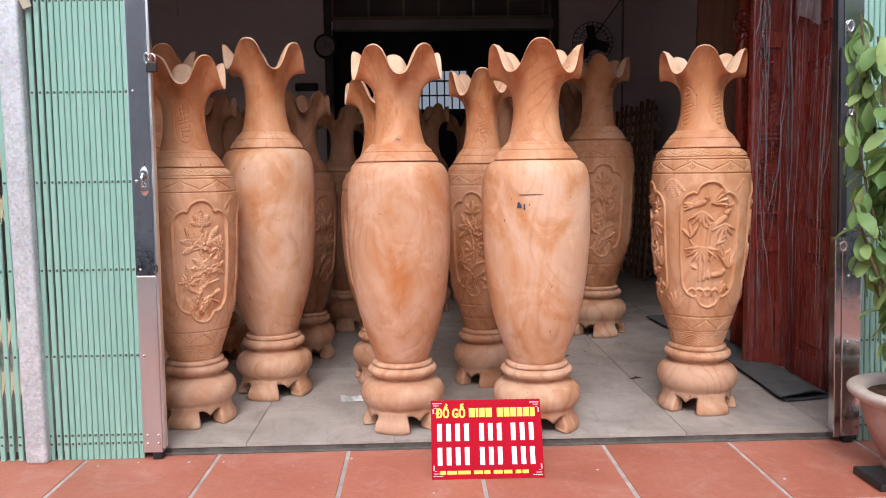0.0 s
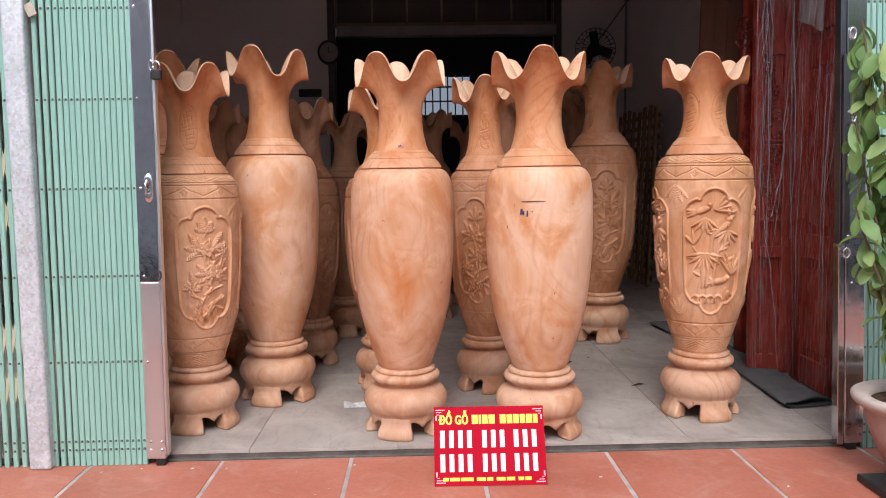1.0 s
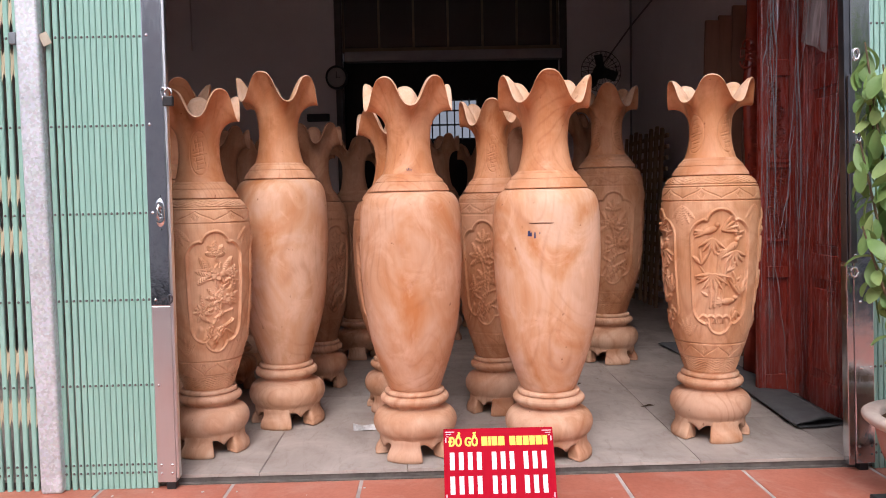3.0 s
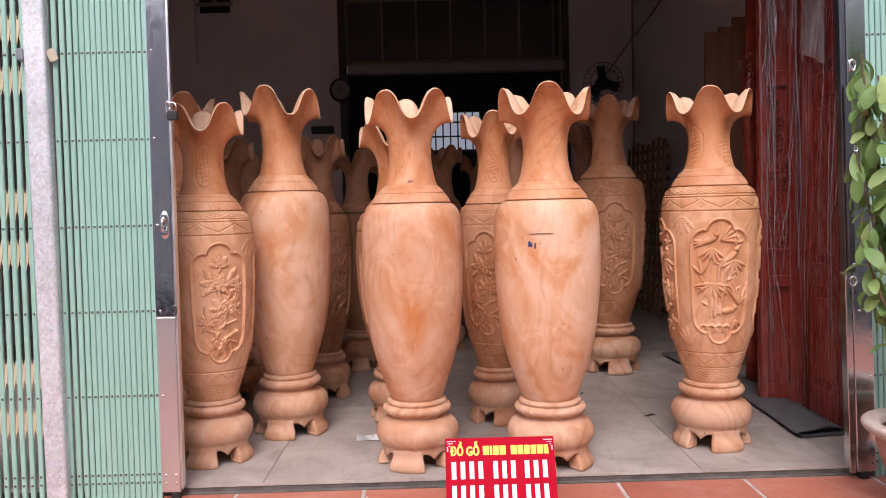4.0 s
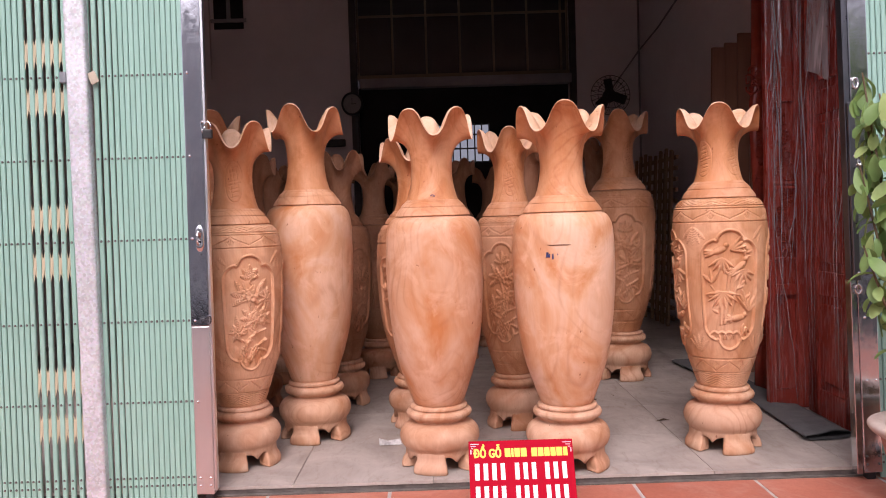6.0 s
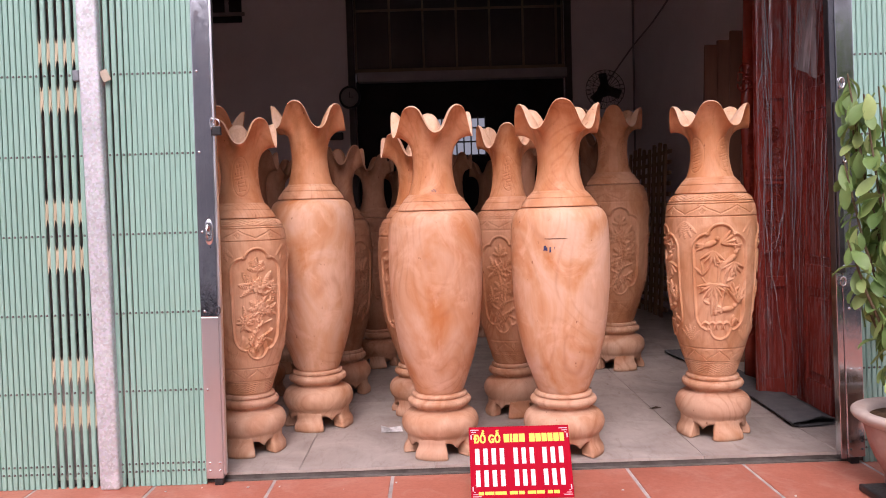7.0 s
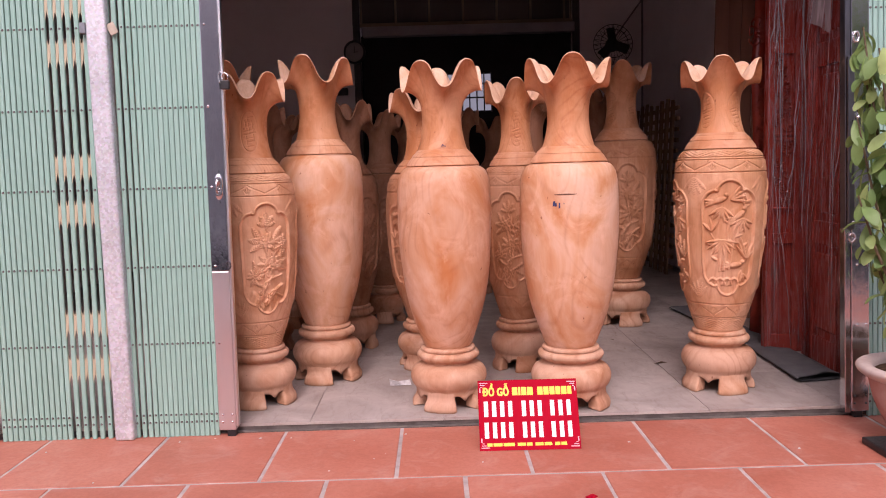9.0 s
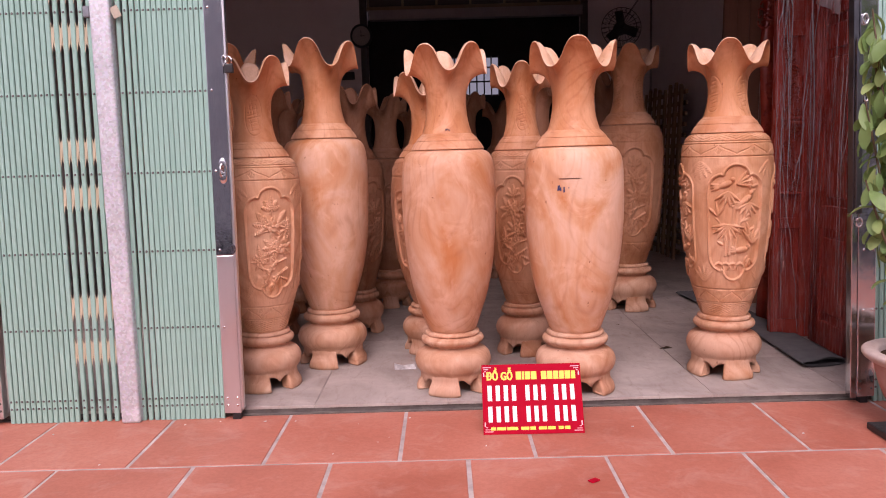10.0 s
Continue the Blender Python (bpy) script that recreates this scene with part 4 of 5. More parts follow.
right_part = [-0.7815 - 0.0212 * k for k in range(12)]
for step in (0.0225, 0.0245, 0.0265, 0.0285, 0.0285):
    right_part.append(right_part[-1] - step)
open_part = [-1.200 - 0.0335 * k for k in range(7)]
left_part = [open_part[-1] - 0.0230 * (k + 1) for k in range(12)]
shut = right_part + open_part + left_part
open_gaps = list(zip(open_part, open_part[1:]))
gate("gate_left", "mint green steel folding gate, mostly closed, with riveted slats", shut, pose(0.008, -0.036, 0), open_gaps, LEAN_L)
gate("gate_right", "mint green steel folding gate folded back at the doorway", [1.992 + 0.0217 * k for k in range(20)], pose(0.004, -0.036, 0), lean=LEAN_R)

post = thing("gate_post", "galvanised steel post standing in front of the gate", "post", pose(-1.152, 0.010, PAVE))
part("shaft", box(-0.040, 0.040, -0.062, 0.012, 0.0, 2.70, 0.010, 3), GALV, post, smooth=False)
part("clip", box(-0.066, -0.0405, -0.060, -0.035, 1.668, 1.712, 0.003), TIN, post, "grey bent metal clip")
bm = box(0.0415, 0.0745, -0.045, -0.041, 1.665, 1.712, 0.001)
bmesh.ops.rotate(bm, verts=bm.verts[:], cent=(0.06, -0.04, 1.69), matrix=Matrix.Rotation(radians(-24), 3, "Y"))
part("tag", bm, TAPE, post, "torn strip of brown tape")


def lug(parent, x, z, w, h, mt=CHROME):
    bm = bmesh.new()
    ring = [(x + w * math.cos(t), -0.008, z + h * math.sin(t)) for t in [2 * math.pi * k / 20 for k in range(21)]]
    tube(ring, 0.0035, bm, 6)
    return part("lug", bm, mt, parent, smooth=True)


def pull(parent, x, z):
    """A recessed oval door pull with a raised grip."""
    bm = bmesh.new()
    prof = [(0.0, 0.004), (0.6, 0.004), (0.82, 0.008), (1.0, 0.0)]
    rings = []
    for s, y in prof:
        rings.append([bm.verts.new((x + 0.017 * max(s, 0.05) * math.cos(t), -y - 0.001, z + (0.036 + 0.017 * s) * (1 if math.sin(t) > 0 else -1) * (abs(math.sin(t)) ** 0.6) * max(s, 0.05))) for t in [2 * math.pi * k / 24 for k in range(24)]])
    for a, b in zip(rings, rings[1:]):
        for k in range(24):
            bm.faces.new((a[k], a[(k + 1) % 24], b[(k + 1) % 24], b[k]))
    bm.faces.new(rings[0])
    bmesh.ops.recalc_face_normals(bm, faces=bm.faces[:])
    p = part("pull", bm, CHROME, parent, "chrome oval pull", smooth=True)
    part("grip", tube([(x - 0.004, -0.006, z - 0.026), (x - 0.005, -0.017, z - 0.016), (x - 0.005, -0.018, z + 0.016), (x - 0.004, -0.006, z + 0.026)], 0.004), CHROME, p, smooth=True)
    part("screw", tube([(x, -0.001, z + 0.062), (x, -0.006, z + 0.062)], 0.004), CHROME, p)
    part("screw", tube([(x, -0.001, z - 0.062), (x, -0.006, z - 0.062)], 0.004), CHROME, p)
    return p


lead = thing("gate_edge_left", "stainless steel closing edge of the gate with lock fittings", "gate edge", plumb_off(0.008, -0.73, LEAN_L), kind="structure")
part("plate", box(-0.768, -0.697, 0.000, 0.044, 0.668, 2.94, 0.003, 2), STEEL, lead, "mirror-bright stainless plate")
part("plate", box(-0.768, -0.697, 0.002, 0.044, -0.005, 0.6672, 0.003, 2), STEEL_SATIN, lead, "dull stainless plate")
part("flange", box(-0.6965, -0.686, 0.004, 0.034, 0.010, 2.94, 0.002), STEEL_SATIN, lead)
part("shoe", box(-0.735, -0.700, 0.004, 0.040, PAVE, -0.0055, 0.002), BLACK, lead)
pull(lead, -0.722, 1.015)
lug(lead, -0.694, 0.695, 0.008, 0.016, STEEL_DARK)
lug(lead, -0.694, 1.452, 0.007, 0.020)
for z in ROWS_Z:
    part("rivet", RIV_BRIGHT, None, lead, at=pose(-0.7505, -0.0002 if z > 0.667 else 0.0018, z))
for z in ROWS_Z[:2]:
    part("rivet", RIV_BRIGHT, None, lead, at=pose(-0.710, 0.0018, z))
lock = thing("padlock", "dark grey padlock hanging from the gate edge", "padlock", pose(-0.654, -0.040, 1.425))
part("case", box(-0.018, 0.018, -0.012, 0.008, -0.022, 0.014, 0.004, 2), BLACK, lock)
part("shackle", tube([(-0.012, -0.002, 0.012), (-0.012, -0.002, 0.030), (-0.008, -0.002, 0.040), (0.0, -0.002, 0.044), (0.008, -0.002, 0.040), (0.012, -0.002, 0.030), (0.012, -0.002, 0.012)], 0.0034), CHROME, lock, "chrome shackle", smooth=True)
far_edge = thing("gate_edge_far", "stainless steel plate at the gate's far end", "gate edge", plumb_off(0.012, -1.75, LEAN_L), kind="structure")
part("plate", box(-1.790, -1.708, 0.002, 0.044, -0.005, 2.94, 0.003, 2), STEEL_SATIN, far_edge)
for z in ROWS_Z:
    part("rivet", RIV, None, far_edge, at=pose(-1.718, 0.0018, z))

edge = thing("gate_edge_right", "dark mirrored steel edge of the folded gate with lock fittings", "gate edge", plumb_off(0.006, 1.93, LEAN_R), kind="structure")
part("plate", box(1.902, 1.975, 0.000, 0.044, -0.005, 2.94, 0.003, 2), STEEL, edge, "mirror-bright stainless plate")
part("flange", box(1.877, 1.9015, 0.006, 0.050, -0.010, 0.770, 0.002), STEEL, edge)
part("channel", box(1.882, 1.908, -0.016, -0.0005, 0.770, 1.470, 0.003), STEEL_DARK, edge, "dark lock channel")
part("channel", box(1.880, 1.9015, 0.006, 0.050, 0.772, 2.94, 0.002), STEEL_DARK, edge)
part("shoe", box(1.915, 1.950, 0.004, 0.040, PAVE, -0.0055, 0.002), BLACK, edge)
pull(edge, 1.928, 1.105)
lug(edge, 1.922, 1.245, 0.010, 0.022)
lug(edge, 1.918, 1.545, 0.011, 0.020)
lug(edge, 1.900, 0.735, 0.012, 0.018)
for z in (0.80, 1.10, 1.26, 1.44):
    part("screw", RIV_BRIGHT, None, edge, at=pose(1.900, -0.0162, z))
for z in (0.367, 0.62):
    part("screw", RIV_BRIGHT, None, edge, at=pose(1.925, 0, z))
    part("screw", RIV_BRIGHT, None, edge, at=pose(1.962, 0, z))
for x in (1.915, 1.962):
    for z in ROWS_Z[:2]:
        part("rivet", RIV, None, edge, at=pose(x, 0, z))

# ---------------------------------------------------------------- sign
sign = thing("sign_board", "red printed sign with yellow heading propped on the pavement", "sign", pose(0.518, -0.300, PAVE, -26.5, 0, -0.8))
SW, SH = 0.394, 0.276
part("board", box(-SW / 2, SW / 2, 0.0, 0.006, 0.001, SH, 0.001), SIGNRED, sign)
part("prop", box(-0.02, 0.02, 0.0065, 0.012, 0.03, 0.22, 0.001), SIGNRED, sign)


def bar(x0, x1, z0, z1, mt, lb=""):
    part("print_bar", box(-SW / 2 + x0 * SW, -SW / 2 + x1 * SW, -0.0011, -0.0002, SH * z0, SH * z1), mt, sign, lb)


cu = bpy.data.curves.new("heading", "FONT")
cu.body = "ĐỒ GỖ"
cu.size, cu.offset, cu.extrude = 0.044, 0.0011, 0.0004
cu.space_character = 1.06
tmp = bpy.data.objects.new("heading", cu)
scene.collection.objects.link(tmp)
head_mesh = bpy.data.meshes.new_from_object(tmp.evaluated_get(bpy.context.evaluated_depsgraph_get()))
bpy.data.objects.remove(tmp)
co = np.empty(len(head_mesh.vertices) * 3, np.float32)
head_mesh.vertices.foreach_get("co", co)
co = co.reshape(-1, 3)
x_lo, x_hi = co[:, 0].min(), co[:, 0].max()
flat = np.stack([-SW / 2 + SW * 0.045 + (co[:, 0] - x_lo) / (x_hi - x_lo) * SW * 0.265, -0.0008 - co[:, 2], SH * 0.775 + co[:, 1] * 1.0], 1)
head_mesh.vertices.foreach_set("co", flat.reshape(-1).astype(np.float32))
head_mesh.materials.clear()
head_mesh.materials.append(SIGNYEL)
for k, (dx, dy) in enumerate(((0, 0), (0.0011, -0.0001), (-0.0011, -0.0002))):
    part("heading", head_mesh, None, sign, "yellow capital letters", at=pose(dx, dy, 0))
for x0, x1 in ((0.345, 0.40), (0.408, 0.43), (0.438, 0.49), (0.498, 0.555), (0.60, 0.655), (0.663, 0.715), (0.723, 0.775), (0.783, 0.832), (0.84, 0.895), (0.903, 0.945)):
    bar(x0, x1, 0.775, 0.892, SIGNYEL)
for z0, z1 in ((0.475, 0.695), (0.175, 0.395)):
    for x0, x1, n in ((0.035, 0.36, 4), (0.415, 0.655, 3), (0.70, 0.945, 3)):
        w = (x1 - x0) / n
        for k in range(n):
            bar(x0 + w * (k + 0.24), x0 + w * (k + 0.76), z0, z1, SIGNWHITE)
for x0, x1 in ((0.075, 0.125), (0.135, 0.225), (0.235, 0.345), (0.375, 0.455), (0.465, 0.52), (0.55, 0.63), (0.64, 0.715), (0.745, 0.795), (0.805, 0.86)):
    bar(x0, x1, 0.062, 0.106, SIGNYEL)
for cx, sx in ((0.015, 1), (0.985, -1)):
    for cz, sz in ((0.975, -1), (0.025, 1)):
        for k, (l, h) in enumerate(((0.085, 0.012), (0.055, 0.010), (0.030, 0.010))):
            a, b = cx + sx * 0.006 * k, cx + sx * l
            z = cz + sz * (0.012 + 0.030 * k)
            bar(min(a, b), max(a, b), min(z, z + sz * h), max(z, z + sz * h), SIGNPINK)
        bar(min(cx, cx + sx * 0.012), max(cx, cx + sx * 0.012), min(cz + sz * 0.09, cz + sz * 0.15), max(cz + sz * 0.09, cz + sz * 0.15), SIGNPINK)

# ---------------------------------------------------------------- wrapped red doors and carvings
def ripple_sheet(p0, p1, out, z0, z1, nu, nv, amp, seed, lean=0.0):
    """A wrinkled sheet of film from p0 to p1 along the plan, standing off by out."""
    rng = np.random.RandomState(seed)
    u, v = np.meshgrid(np.linspace(0, 1, nu), np.linspace(0, 1, nv))
    h = np.zeros_like(u)
    for _ in range(26):
        f, sl, ph, a = rng.uniform(3, 26), rng.uniform(-7, 7), rng.uniform(0, 6.28), rng.uniform(0.2, 1)
        h += a * np.abs(np.sin(f * u + sl * v + ph + 0.8 * np.sin(3 * v + ph))) ** 3
    h = amp * (h / h.max())
    p0, p1 = np.array(p0), np.array(p1)
    d = (p1 - p0) / np.linalg.norm(p1 - p0)
    nrm = np.array([-d[1], d[0]])
    X = p0[0] + (p1 - p0)[0] * u + nrm[0] * (out + h)
    Y = p0[1] + (p1 - p0)[1] * u + nrm[1] * (out + h)
    Z = z0 + (z1 - z0) * v + lean * u
    return grid_mesh("film", np.stack([X, Y, Z], -1), FILM, wrap=False)


def scroll_work(x0, x1, z0, z1, y, n, seed, size):
    """Carved scrolls and buds covering an upright panel."""
    rng = random.Random(seed)
    bm = bmesh.new()
    for k in range(n):
        cx, cz = rng.uniform(x0, x1), z0 + (z1 - z0) * (k + 0.5) / n
        r = size * rng.uniform(0.6, 1.1)
        a0, sg = rng.uniform(0, 6.28), rng.choice((-1, 1))
        pts = []
        for i in range(12):
            t = i / 11
            rr = r * (1 - 0.75 * t)
            pts.append((min(max(cx + rr * math.cos(a0 + sg * 5.5 * t), x0), x1), y - 0.004 - 0.006 * t, cz + rr * math.sin(a0 + sg * 5.5 * t)))
        tube(pts, [0.005 - 0.002 * i / 11 for i in range(12)], bm, 6)
        bmesh.ops.create_icosphere(bm, subdivisions=1, radius=size * 0.3, matrix=Matrix.Translation((min(max(cx + r * 0.8, x0), x1), y - 0.004, cz)))
    return bm


leaf_door = thing("door_leaf", "dark red lacquered door leaf wrapped in clear plastic film", "door", pose(2.128, 0.405, 0.002, 0, 0, 88))
part("stile", box(0.0, 0.13, -0.045, 0.0, 0, 2.40, 0.004), REDWOOD, leaf_door)
part("stile", box(0.42, 0.54, -0.045, 0.0, 0, 2.40, 0.004), REDWOOD, leaf_door)
for z0, z1 in ((0.0, 0.14), (0.62, 0.74), (1.52, 1.64), (2.26, 2.40)):
    part("rail", box(0.1305, 0.4195, -0.043, -0.002, z0, z1, 0.004), REDWOOD, leaf_door)
for z0, z1 in ((0.141, 0.619), (0.741, 1.519), (1.641, 2.259)):
    part("panel", box(0.131, 0.419, -0.032, -0.012, z0, z1), REDWOOD, leaf_door)
    part("raised_field", box(0.165, 0.385, -0.012, 0.000, z0 + 0.04, z1 - 0.04, 0.008), REDWOOD, leaf_door)
part("film", ripple_sheet((-0.004, 0.004), (0.55, 0.004), 0.002, 0.012, 2.40, 90, 60, 0.022, 3), None, leaf_door, "wrinkled clear plastic film")

carved = thing("carved_door_leaf", "dark red carved door leaf wrapped in clear plastic film", "door", pose(1.968, 1.000, 0.002))
part("stile", box(0.0, 0.036, 0.0, 0.05, 0, 2.40, 0.004), REDWOOD, carved)
part("stile", box(0.150, 0.235, 0.0, 0.05, 0, 2.40, 0.004), REDWOOD, carved)
for z0, z1 in ((0.0, 0.10), (0.60, 0.66), (0.785, 0.80), (1.16, 1.175), (1.185, 1.20), (1.62, 1.70), (2.3, 2.40)):
    part("rail", box(0.0365, 0.1495, 0.002, 0.046, z0, z1, 0.003), REDWOOD, carved)
part("panel", box(0.037, 0.149, 0.022, 0.040, 0.10, 2.30), REDWOOD, carved)
part("carving", scroll_work(0.05, 0.138, 0.82, 1.15, 0.020, 16, 5, 0.030), REDCARVE, carved, "glossy red scroll carving", smooth=True)
part("carving", scroll_work(0.05, 0.138, 1.22, 1.60, 0.020, 18, 6, 0.030), REDCARVE, carved, "glossy red scroll carving", smooth=True)
part("film", ripple_sheet((0.182, -0.004), (-0.012, -0.004), 0.002, 0.012, 2.40, 46, 60, 0.030, 8), None, carved, "wrinkled clear plastic film")



def folds(parent, length, toward, seed, n):
    """Gathered folds of film, whitened in place of sky highlights, running down a wrapped leaf."""
    r = random.Random(seed)
    for k in range(n):
        u0, z1 = r.uniform(0.0, length), r.uniform(1.1, 2.4)
        u1, z0 = u0 + r.uniform(-0.10, 0.20), z1 - r.uniform(0.4, 1.7)
        z0 = max(z0, 0.02)
        w = 0.0006 + 0.0030 * r.random() ** 2.5
        pts = []
        for i in range(9):
            t = i / 8
            u = min(max(u0 + (u1 - u0) * t + 0.010 * math.sin(7 * t + k) + 0.004 * math.sin(23 * t + 3 * k), 0), length)
            pts.append((u, toward * (0.020 + 0.006 * math.sin(7 * t + 2 * k)), z1 + (z0 - z1) * t))
        part("film_fold", tube(pts, [w * (0.3 + 0.7 * math.sin(math.pi * (i + 0.5) / 9)) for i in range(9)], n=5), FOLD, parent, "gathered film with highlights whitened into its colour")


for u in (0.018, 0.040, 0.062, 0.095, 0.118, 0.440, 0.470, 0.500):
    part("bead", tube([(u, 0.0015, 0.01), (u, 0.0015, 2.39)], 0.007, n=8), REDWOOD, leaf_door, smooth=True)
loose = grid_mesh("film", np.array([[(0.16 + 0.26 * u + 0.04 * (1 - v), 0.034 + 0.008 * math.sin(9 * u + 3 * v), 1.66 + 0.10 * u + (0.70 - 0.10 * u) * v) for u in np.linspace(0, 1, 12)] for v in np.linspace(0, 1, 12)]), FOLD, wrap=False)
part("loose_film", loose, None, leaf_door, "slack milky sheet of film")
folds(leaf_door, 0.54, 1, 31, 20)
folds(carved, 0.070, -1, 33, 18)
folds(carved, 0.178, -1, 32, 14)

redpost = thing("carved_post", "glossy red carved furniture post with a scrolled head", "carved post", pose(2.105, 1.45, 0))
part("shaft", tube([(0, 0, 0.0), (0, 0, 0.2), (0.0, 0, 1.2), (-0.01, 0, 1.6), (0.0, 0, 1.80), (0.005, 0, 2.3)], [0.04, 0.034, 0.032, 0.040, 0.034, 0.03], n=14), REDCARVE, redpost, smooth=True)
part("carving", scroll_work(-0.034, 0.034, 0.25, 1.62, -0.034, 60, 11, 0.026), REDCARVE, redpost, smooth=True)
part("head", scroll_work(-0.075, 0.02, 1.74, 1.86, -0.03, 9, 12, 0.040), REDCARVE, redpost, smooth=True)

for k, (x, y, h) in enumerate(((2.02, 1.98, 2.11), (2.105, 1.99, 2.14), (2.19, 1.99, 2.20), (2.275, 1.97, 2.26))):
    pl = part("plank", box(-0.041, 0.041, -0.015, 0.015, 0, h, 0.003), PLANK, at=pose(x, y, 0, 0.0, 1.5, 0))
    tagged(pl, "brown rough-sawn plank leaning beside the wall", "plank", "planks by the wall")

felt = thing("floor_mat", "long folded grey felt mat lying on the floor", "mat", pose(0, 0, 0))
ys = np.linspace(0.40, 2.35, 40)
sec = []
for i, y in enumerate(ys):
    x0, x1 = 1.865 + 0.045 * math.sin((y - 0.4) * 1.9), 2.11
    op = 0.016 + 0.010 * math.exp(-(y - 0.4) * 3)
    ring = []
    for k in range(24):
        t = 2 * math.pi * k / 24
        ring.append(((x0 + x1) / 2 + (x1 - x0) / 2 * math.cos(t), y + 0.02 * math.cos(t) * (i == 0), 0.003 + op * (1 + math.sin(t) * (abs(math.sin(t)) ** 0.2)) * (0.8 + 0.1 * math.sin(k + y * 7))))
    sec.append(ring)
P = np.array(sec)
P[..., 2] = np.maximum(P[..., 2], 0.003)
part("cloth", grid_mesh("cloth", P, MATGREY), None, felt)
inner = P.copy()
c = inner.mean(1, keepdims=True)
inner = c + (inner - c) * np.array([0.97, 1.0, 0.68])
part("lining", grid_mesh("lining", inner[:14], MATGREY), None, felt)

# ---------------------------------------------------------------- back of the shop
def slatted_crate(at, label):
    cr = thing("slatted_frame", label, "wooden frame", at, "slatted frames by the wall")
    for k in range(7):
        part("slat", box(0.02 * (k % 2), 0.022 + 0.02 * (k % 2), 0.09 * k, 0.09 * k + 0.05, 0, 1.62 + 0.02 * (k % 3), 0.002), PALLET, cr)
    for k in range(16):
        part("batten", box(0.046, 0.066, 0, 0.62, 0.05 + 0.1 * k, 0.085 + 0.1 * k), PALLET, cr)
    return cr


first = slatted_crate(pose(2.33, 4.12, 0, 0, 2.5, 0), "bare wooden slatted frame leaning on the wall")
copy_thing(first, pose(2.30, 4.80, 0, 0, 3.0, 0))
fan = thing("wall_fan", "black wall fan in the shaded corner", "fan", pose(2.17, BACK - 0.38, 2.36))
part("motor", tube([(0, 0.10, 0), (0, 0.0, 0)], [0.06, 0.075], n=20), BLACK, fan, smooth=True)
part("arm", tube([(0, 0.07, -0.03), (0, 0.25, -0.10), (0, 0.375, -0.10)], 0.018), BLACK, fan)
for r, y in ((0.215, -0.06), (0.15, -0.122), (0.04, -0.13)):
    part("guard_ring", tube([(r * math.cos(2 * math.pi * k / 32), y, r * math.sin(2 * math.pi * k / 32)) for k in range(33)], 0.004, None, 5), BLACK, fan)
for k in range(24):
    t = 2 * math.pi * k / 24
    part("guard_wire", tube([(0.04 * math.cos(t), -0.13, 0.04 * math.sin(t)), (0.17 * math.cos(t), -0.12, 0.17 * math.sin(t)), (0.215 * math.cos(t), -0.06, 0.215 * math.sin(t)), (0.15 * math.cos(t), 0.0, 0.15 * math.sin(t))], 0.0025, None, 4), BLACK, fan)
for k in range(3):
    bm = box(0.02, 0.18, -0.064, -0.060, -0.05, 0.05, 0.001)
    bmesh.ops.rotate(bm, verts=bm.verts[:], cent=(0.1, -0.06, 0), matrix=Matrix.Rotation(radians(18), 3, "X"))
    bmesh.ops.rotate(bm, verts=bm.verts[:], cent=(0, 0, 0), matrix=Matrix.Rotation(radians(120 * k + 20), 3, "Y"))
    part("blade", bm, BLACK, fan)
cable = part("cable", tube([(2.17, BACK - 0.02, 2.30), (2.3, BACK - 0.02, 2.52), (2.60, BACK - 0.03, 2.92), (2.606, 5.2, 3.0), (2.606, 4.36, 3.14), (2.606, 3.0, 3.4)], 0.009), WIRE)
tagged(cable, "slack dark cable running up the wall", "cable")
conduit = part("conduit", tube([(RIGHT - 0.02, BACK - 0.02, 0.0), (RIGHT - 0.02, BACK - 0.02, TOP)], 0.012), SILL)
tagged(conduit, "pale conduit in the room corner", "conduit")

# ---------------------------------------------------------------- potted plant
pot = thing("plant_pot", "round weathered clay pot with a broad flat rim", "plant pot", pose(2.000, -0.375, PAVE))
prof = spline([(0.10, 0.055), (0.115, 0.055), (0.125, 0.075), (0.165, 0.15), (0.188, 0.235), (0.192, 0.262)], 24)
part("side", lathe("side", prof, 64, TERRA_RED), None, pot, "reddish stained clay side")
part("rim", lathe("rim", spline([(0.190, 0.258), (0.200, 0.262), (0.228, 0.280), (0.236, 0.297), (0.230, 0.309), (0.212, 0.312), (0.182, 0.306), (0.172, 0.295), (0.170, 0.26)], 30), 64, TERRA), None, pot)
part("soil", lathe("soil", np.array([(0.002, 0.292), (0.06, 0.295), (0.12, 0.288), (0.172, 0.280)]), 40, SOIL), None, pot)
part("base", lathe("base", np.array([(0.09, 0.056), (0.12, 0.056), (0.12, 0.0275), (0.09, 0.0275)]), 40, TERRA_RED), None, pot)
tray = part("pot_tray", box(1.79, 2.18, -0.50, -0.33, PAVE, PAVE + 0.027, 0.006, 2), BLACK)
tagged(tray, "flat black slab under the clay pot", "tray")

bush = thing("potted_shrub", "leafy green shrub growing in the clay pot", "shrub", pose(1.998, -0.375, PAVE + 0.285))
rng = random.Random(21)


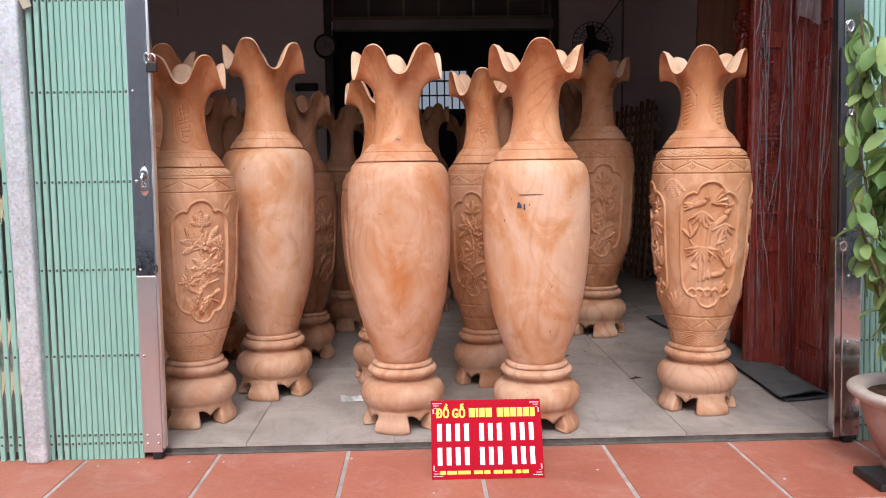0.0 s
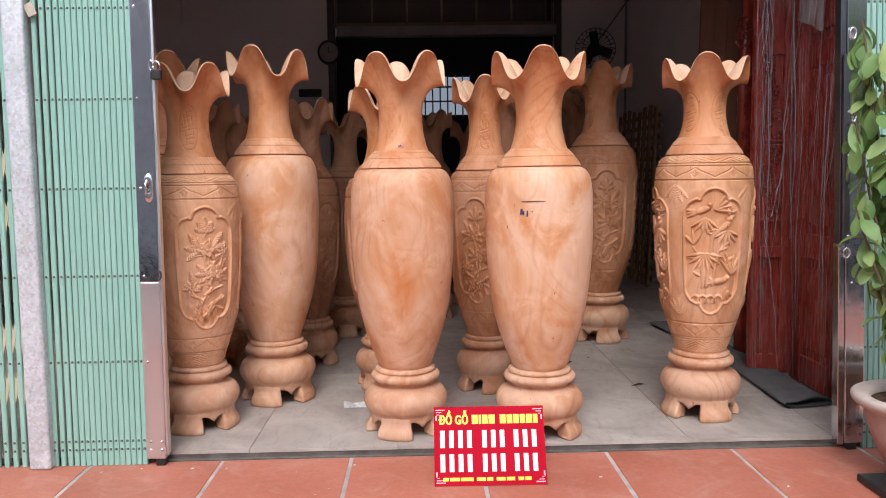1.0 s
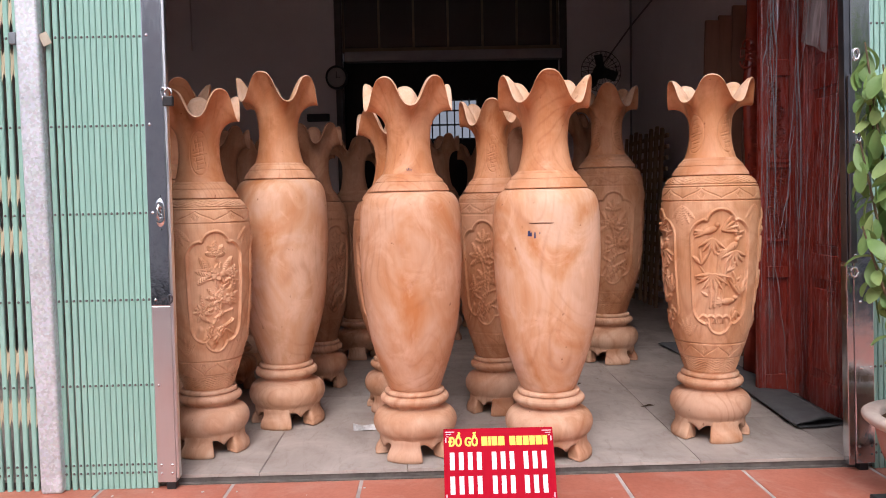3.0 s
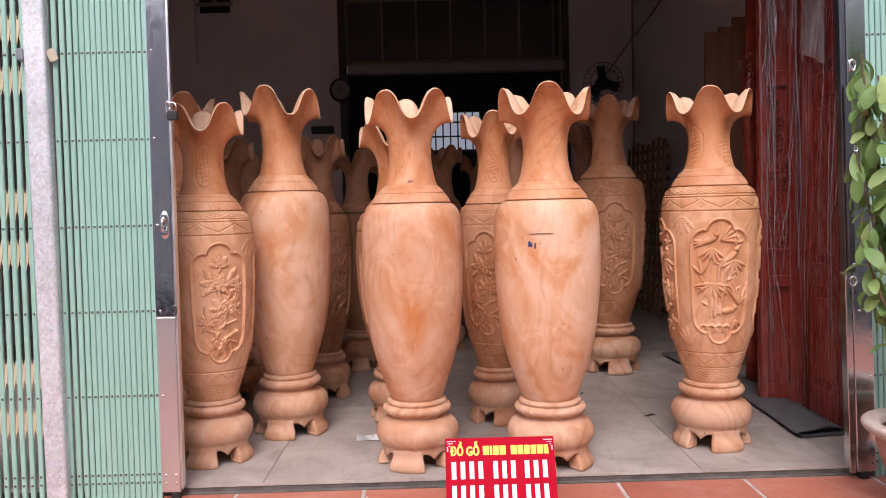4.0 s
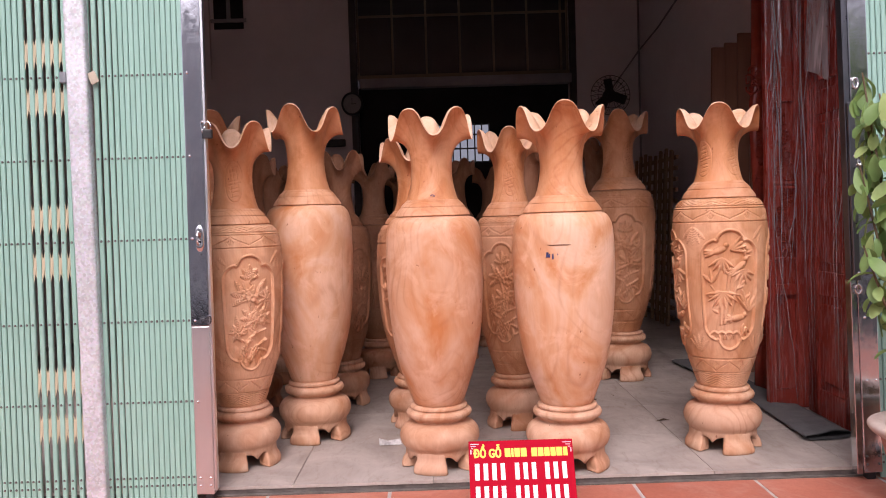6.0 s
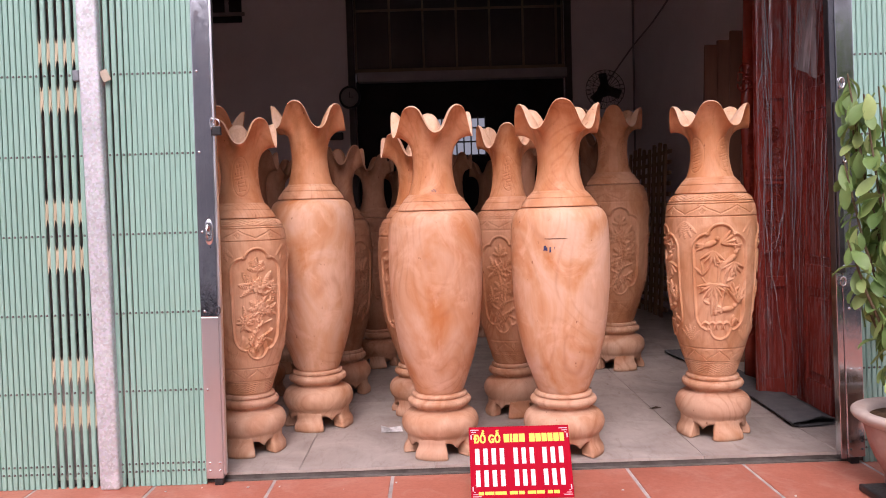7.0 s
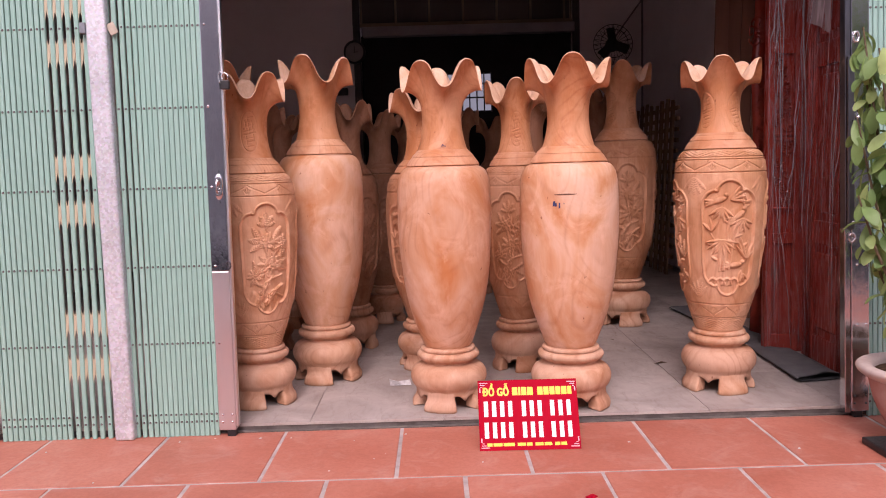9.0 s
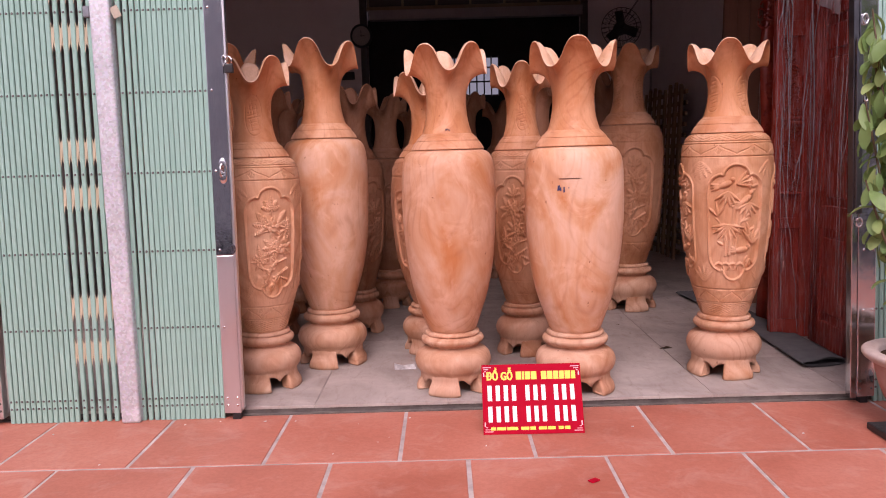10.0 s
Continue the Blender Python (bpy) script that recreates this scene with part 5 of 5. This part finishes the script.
def leaf_mesh(k):
    bm = bmesh.new()
    L, W = 0.088, 0.050
    rows = []
    for i in range(7):
        t = i / 6
        w = W / 2 * math.sin(math.pi * (0.06 + 0.88 * t) ** 1.35) ** 0.8
        zc = 0.016 * math.sin(t * 2.4 + k) - 0.02 * t * t
        rows.append([bm.verts.new((L * t, s * w, zc + 0.006 * abs(s))) for s in (-1, 0, 1)])
    for a, b in zip(rows, rows[1:]):
        for j in range(2):
            bm.faces.new((a[j], a[j + 1], b[j + 1], b[j]))
    return mesh_of("leaf", bm, LEAF, True)


LEAVES = [leaf_mesh(k) for k in range(3)]
STEMS = ((-0.22, -0.03, 1.46), (-0.26, 0.03, 1.56), (-0.28, 0.02, 1.16), (-0.17, -0.09, 1.02), (-0.25, 0.05, 1.45), (-0.12, 0.03, 1.5), (-0.05, -0.06, 1.3), (0.05, 0.06, 1.45), (-0.30, -0.04, 0.82), (-0.20, 0.05, 0.64), (-0.14, -0.08, 1.2), (0.12, -0.08, 1.1))
for k, (dx, dy, top) in enumerate(STEMS):
    dx -= 0.05
    pts = [(0.10 * dx, 0.2 * dy, 0.0), (0.35 * dx, 0.6 * dy, top * 0.35), (0.75 * dx, dy, top * 0.7), (dx, dy, top)]
    pts = [tuple(np.array(p) * 0.82) for p in pts]
    part("stem", tube(pts, [0.009, 0.007, 0.005, 0.003]), BARK, bush)
    n = int(14 + 17 * top)
    for i in range(n):
        t = 0.22 + 0.78 * (i + rng.random()) / n
        q = t * 3
        a = min(int(q), 2)
        p = Vector(pts[a]).lerp(Vector(pts[a + 1]), q - a)
        ang = rng.uniform(0, 360)
        sc = rng.uniform(0.7, 1.1)
        m = Matrix.Translation(p) @ Euler((radians(rng.uniform(-30, 30)), radians(rng.uniform(5, 80)), radians(ang))).to_matrix().to_4x4() @ Matrix.Diagonal((sc, sc, sc, 1))
        part("leaf", LEAVES[i % 3], None, bush, at=m)

# ---------------------------------------------------------------- tree across the street
street_tree = thing("street_tree", "leafy green tree by the wall across the street", "tree", pose(6.4, -7.0, -0.06))
part("trunk", tube([(0, 0, 0), (0.04, 0, 1.2), (-0.02, 0.03, 2.0), (0.06, 0, 3.0)], [0.13, 0.10, 0.08, 0.04], n=12), BARK, street_tree, smooth=True)
for k in range(6):
    a = 1.05 * k
    part("limb", tube([(0, 0, 1.5 + 0.12 * k), (0.5 * math.cos(a), 0.35 * math.sin(a), 2.1 + 0.1 * k), (1.0 * math.cos(a), 0.6 * math.sin(a), 2.4 + 0.12 * k)], [0.04, 0.028, 0.012]), BARK, street_tree)
bm = bmesh.new()
for k in range(2600):
    c = k % 13
    ca, cr = 2.4 * c, 0.25 + 0.075 * c
    p = Vector((cr * math.cos(ca) + rng.gauss(0, 0.28), 0.6 * cr * math.sin(ca) + rng.gauss(0, 0.22), 1.5 + 0.14 * c + rng.gauss(0, 0.24)))
    m = Euler((rng.uniform(-1, 1), rng.uniform(-1, 1), rng.uniform(0, 6.28))).to_matrix()
    w = rng.uniform(0.05, 0.09)
    bm.faces.new([bm.verts.new(p + m @ Vector(v)) for v in ((0, 0, 0), (w, -0.4 * w, 0.1 * w), (2 * w, 0, 0), (w, 0.4 * w, 0.1 * w))])
part("crown", bm, LEAF, street_tree)

# ---------------------------------------------------------------- litter
bm = bmesh.new()
vs = [bm.verts.new(v) for v in ((-0.05, -0.014, 0), (0.02, -0.02, 0.004), (0.055, -0.01, 0.001), (0.045, 0.016, 0.022), (-0.01, 0.012, 0.016), (-0.055, 0.018, 0.026))]
bm.faces.new(vs)
bmesh.ops.solidify(bm, geom=bm.faces[:], thickness=0.001)
tagged(part("wrapper", bm, PAPER, at=pose(-0.025, 0.56, 0.0015)), "torn shiny wrapper lying on the floor", "litter")
for x, y, a, s in ((1.345, 0.83, 20, 1.0), (1.10, 1.32, 60, 0.7), (1.22, 1.42, 120, 0.4)):
    bm = bmesh.new()
    vs = [bm.verts.new(v) for v in ((-0.045, 0, 0.001), (-0.01, -0.014, 0.006), (0.04, -0.004, 0.001), (0.012, 0.010, 0.008))]
    bm.faces.new(vs)
    bmesh.ops.solidify(bm, geom=bm.faces[:], thickness=0.001)
    tagged(part("dry_leaf", bm, DRYLEAF, at=pose(x, y, 0.0015, 0, 0, a) @ Matrix.Diagonal((s, s, s, 1))), "curled dry brown leaf on the floor", "litter")
bm = box(-0.018, 0.018, -0.012, 0.012, 0, 0.004, 0.001)
tagged(part("paper_scrap", bm, SIGNRED, at=pose(0.665, -0.750, PAVE + 0.0002, 0, 0, 35)), "scrap of red paper on the pavement tiles", "litter")
for k in range(14):
    bm = bmesh.new()
    bmesh.ops.create_icosphere(bm, subdivisions=1, radius=1)
    s = rng.uniform(0.002, 0.005)
    x = rng.uniform(-1.6, 1.9)
    tagged(part("crumb", bm, PAPER, at=pose(x, rng.uniform(-0.5, -0.05), PAVE + s * 0.4, 0, 0, rng.uniform(0, 90)) @ Matrix.Diagonal((s * 1.6, s, s * 0.5, 1))), "pale crumb of plaster on the pavement", "litter", "crumbs on the pavement")

# ---------------------------------------------------------------- laid tiles
def tile_mesh(w, d, h, bev, material, seed):
    bm = box(-w / 2, w / 2, -d / 2, d / 2, -h, 0)
    top = [e for e in bm.edges if all(v.co.z > -1e-6 for v in e.verts)]
    bmesh.ops.bevel(bm, geom=top, offset=bev, segments=2, affect="EDGES", profile=0.6)
    return mesh_of("tile", bm, material)


CT = {}
rngt = random.Random(4)
row_edges = [(0.011, -0.5255), (-0.5405, -1.0315), (-1.0465, -1.538), (-1.550, -2.044), (-2.056, -2.55), (-2.562, -3.056)]
for r, (ya, yb) in enumerate(row_edges):
    d = round(ya - yb, 4)
    if d not in CT:
        CT[d] = tile_mesh(0.4785, d, 0.012, 0.003, CLAY, r)
    for k in range(-10, 12):
        x = 0.5 + 0.4935 * (k if r % 2 else k - 0.5)
        part("tile", CT[d], None, pavement, at=pose(x + rngt.uniform(-0.0015, 0.0015), (ya + yb) / 2, PAVE + rngt.uniform(-0.001, 0.0005), rngt.uniform(-0.08, 0.08), rngt.uniform(-0.08, 0.08), rngt.uniform(-0.12, 0.12)))
FT = tile_mesh(0.5705, 0.5726, 0.0125, 0.0006, FLOOR, 0)
for i in range(-5, 6):
    for j in range(11):
        x, y = -0.39 + 0.573 * i - 0.2865, 0.031 + 0.573 * (j + 0.5)
        if x - 0.286 > LEFT - 0.3 and x + 0.28 < RIGHT + 0.25 and y < BACK + 0.2:
            part("tile", FT, None, floor, at=pose(x, y, rngt.uniform(-0.0004, 0.0003)))
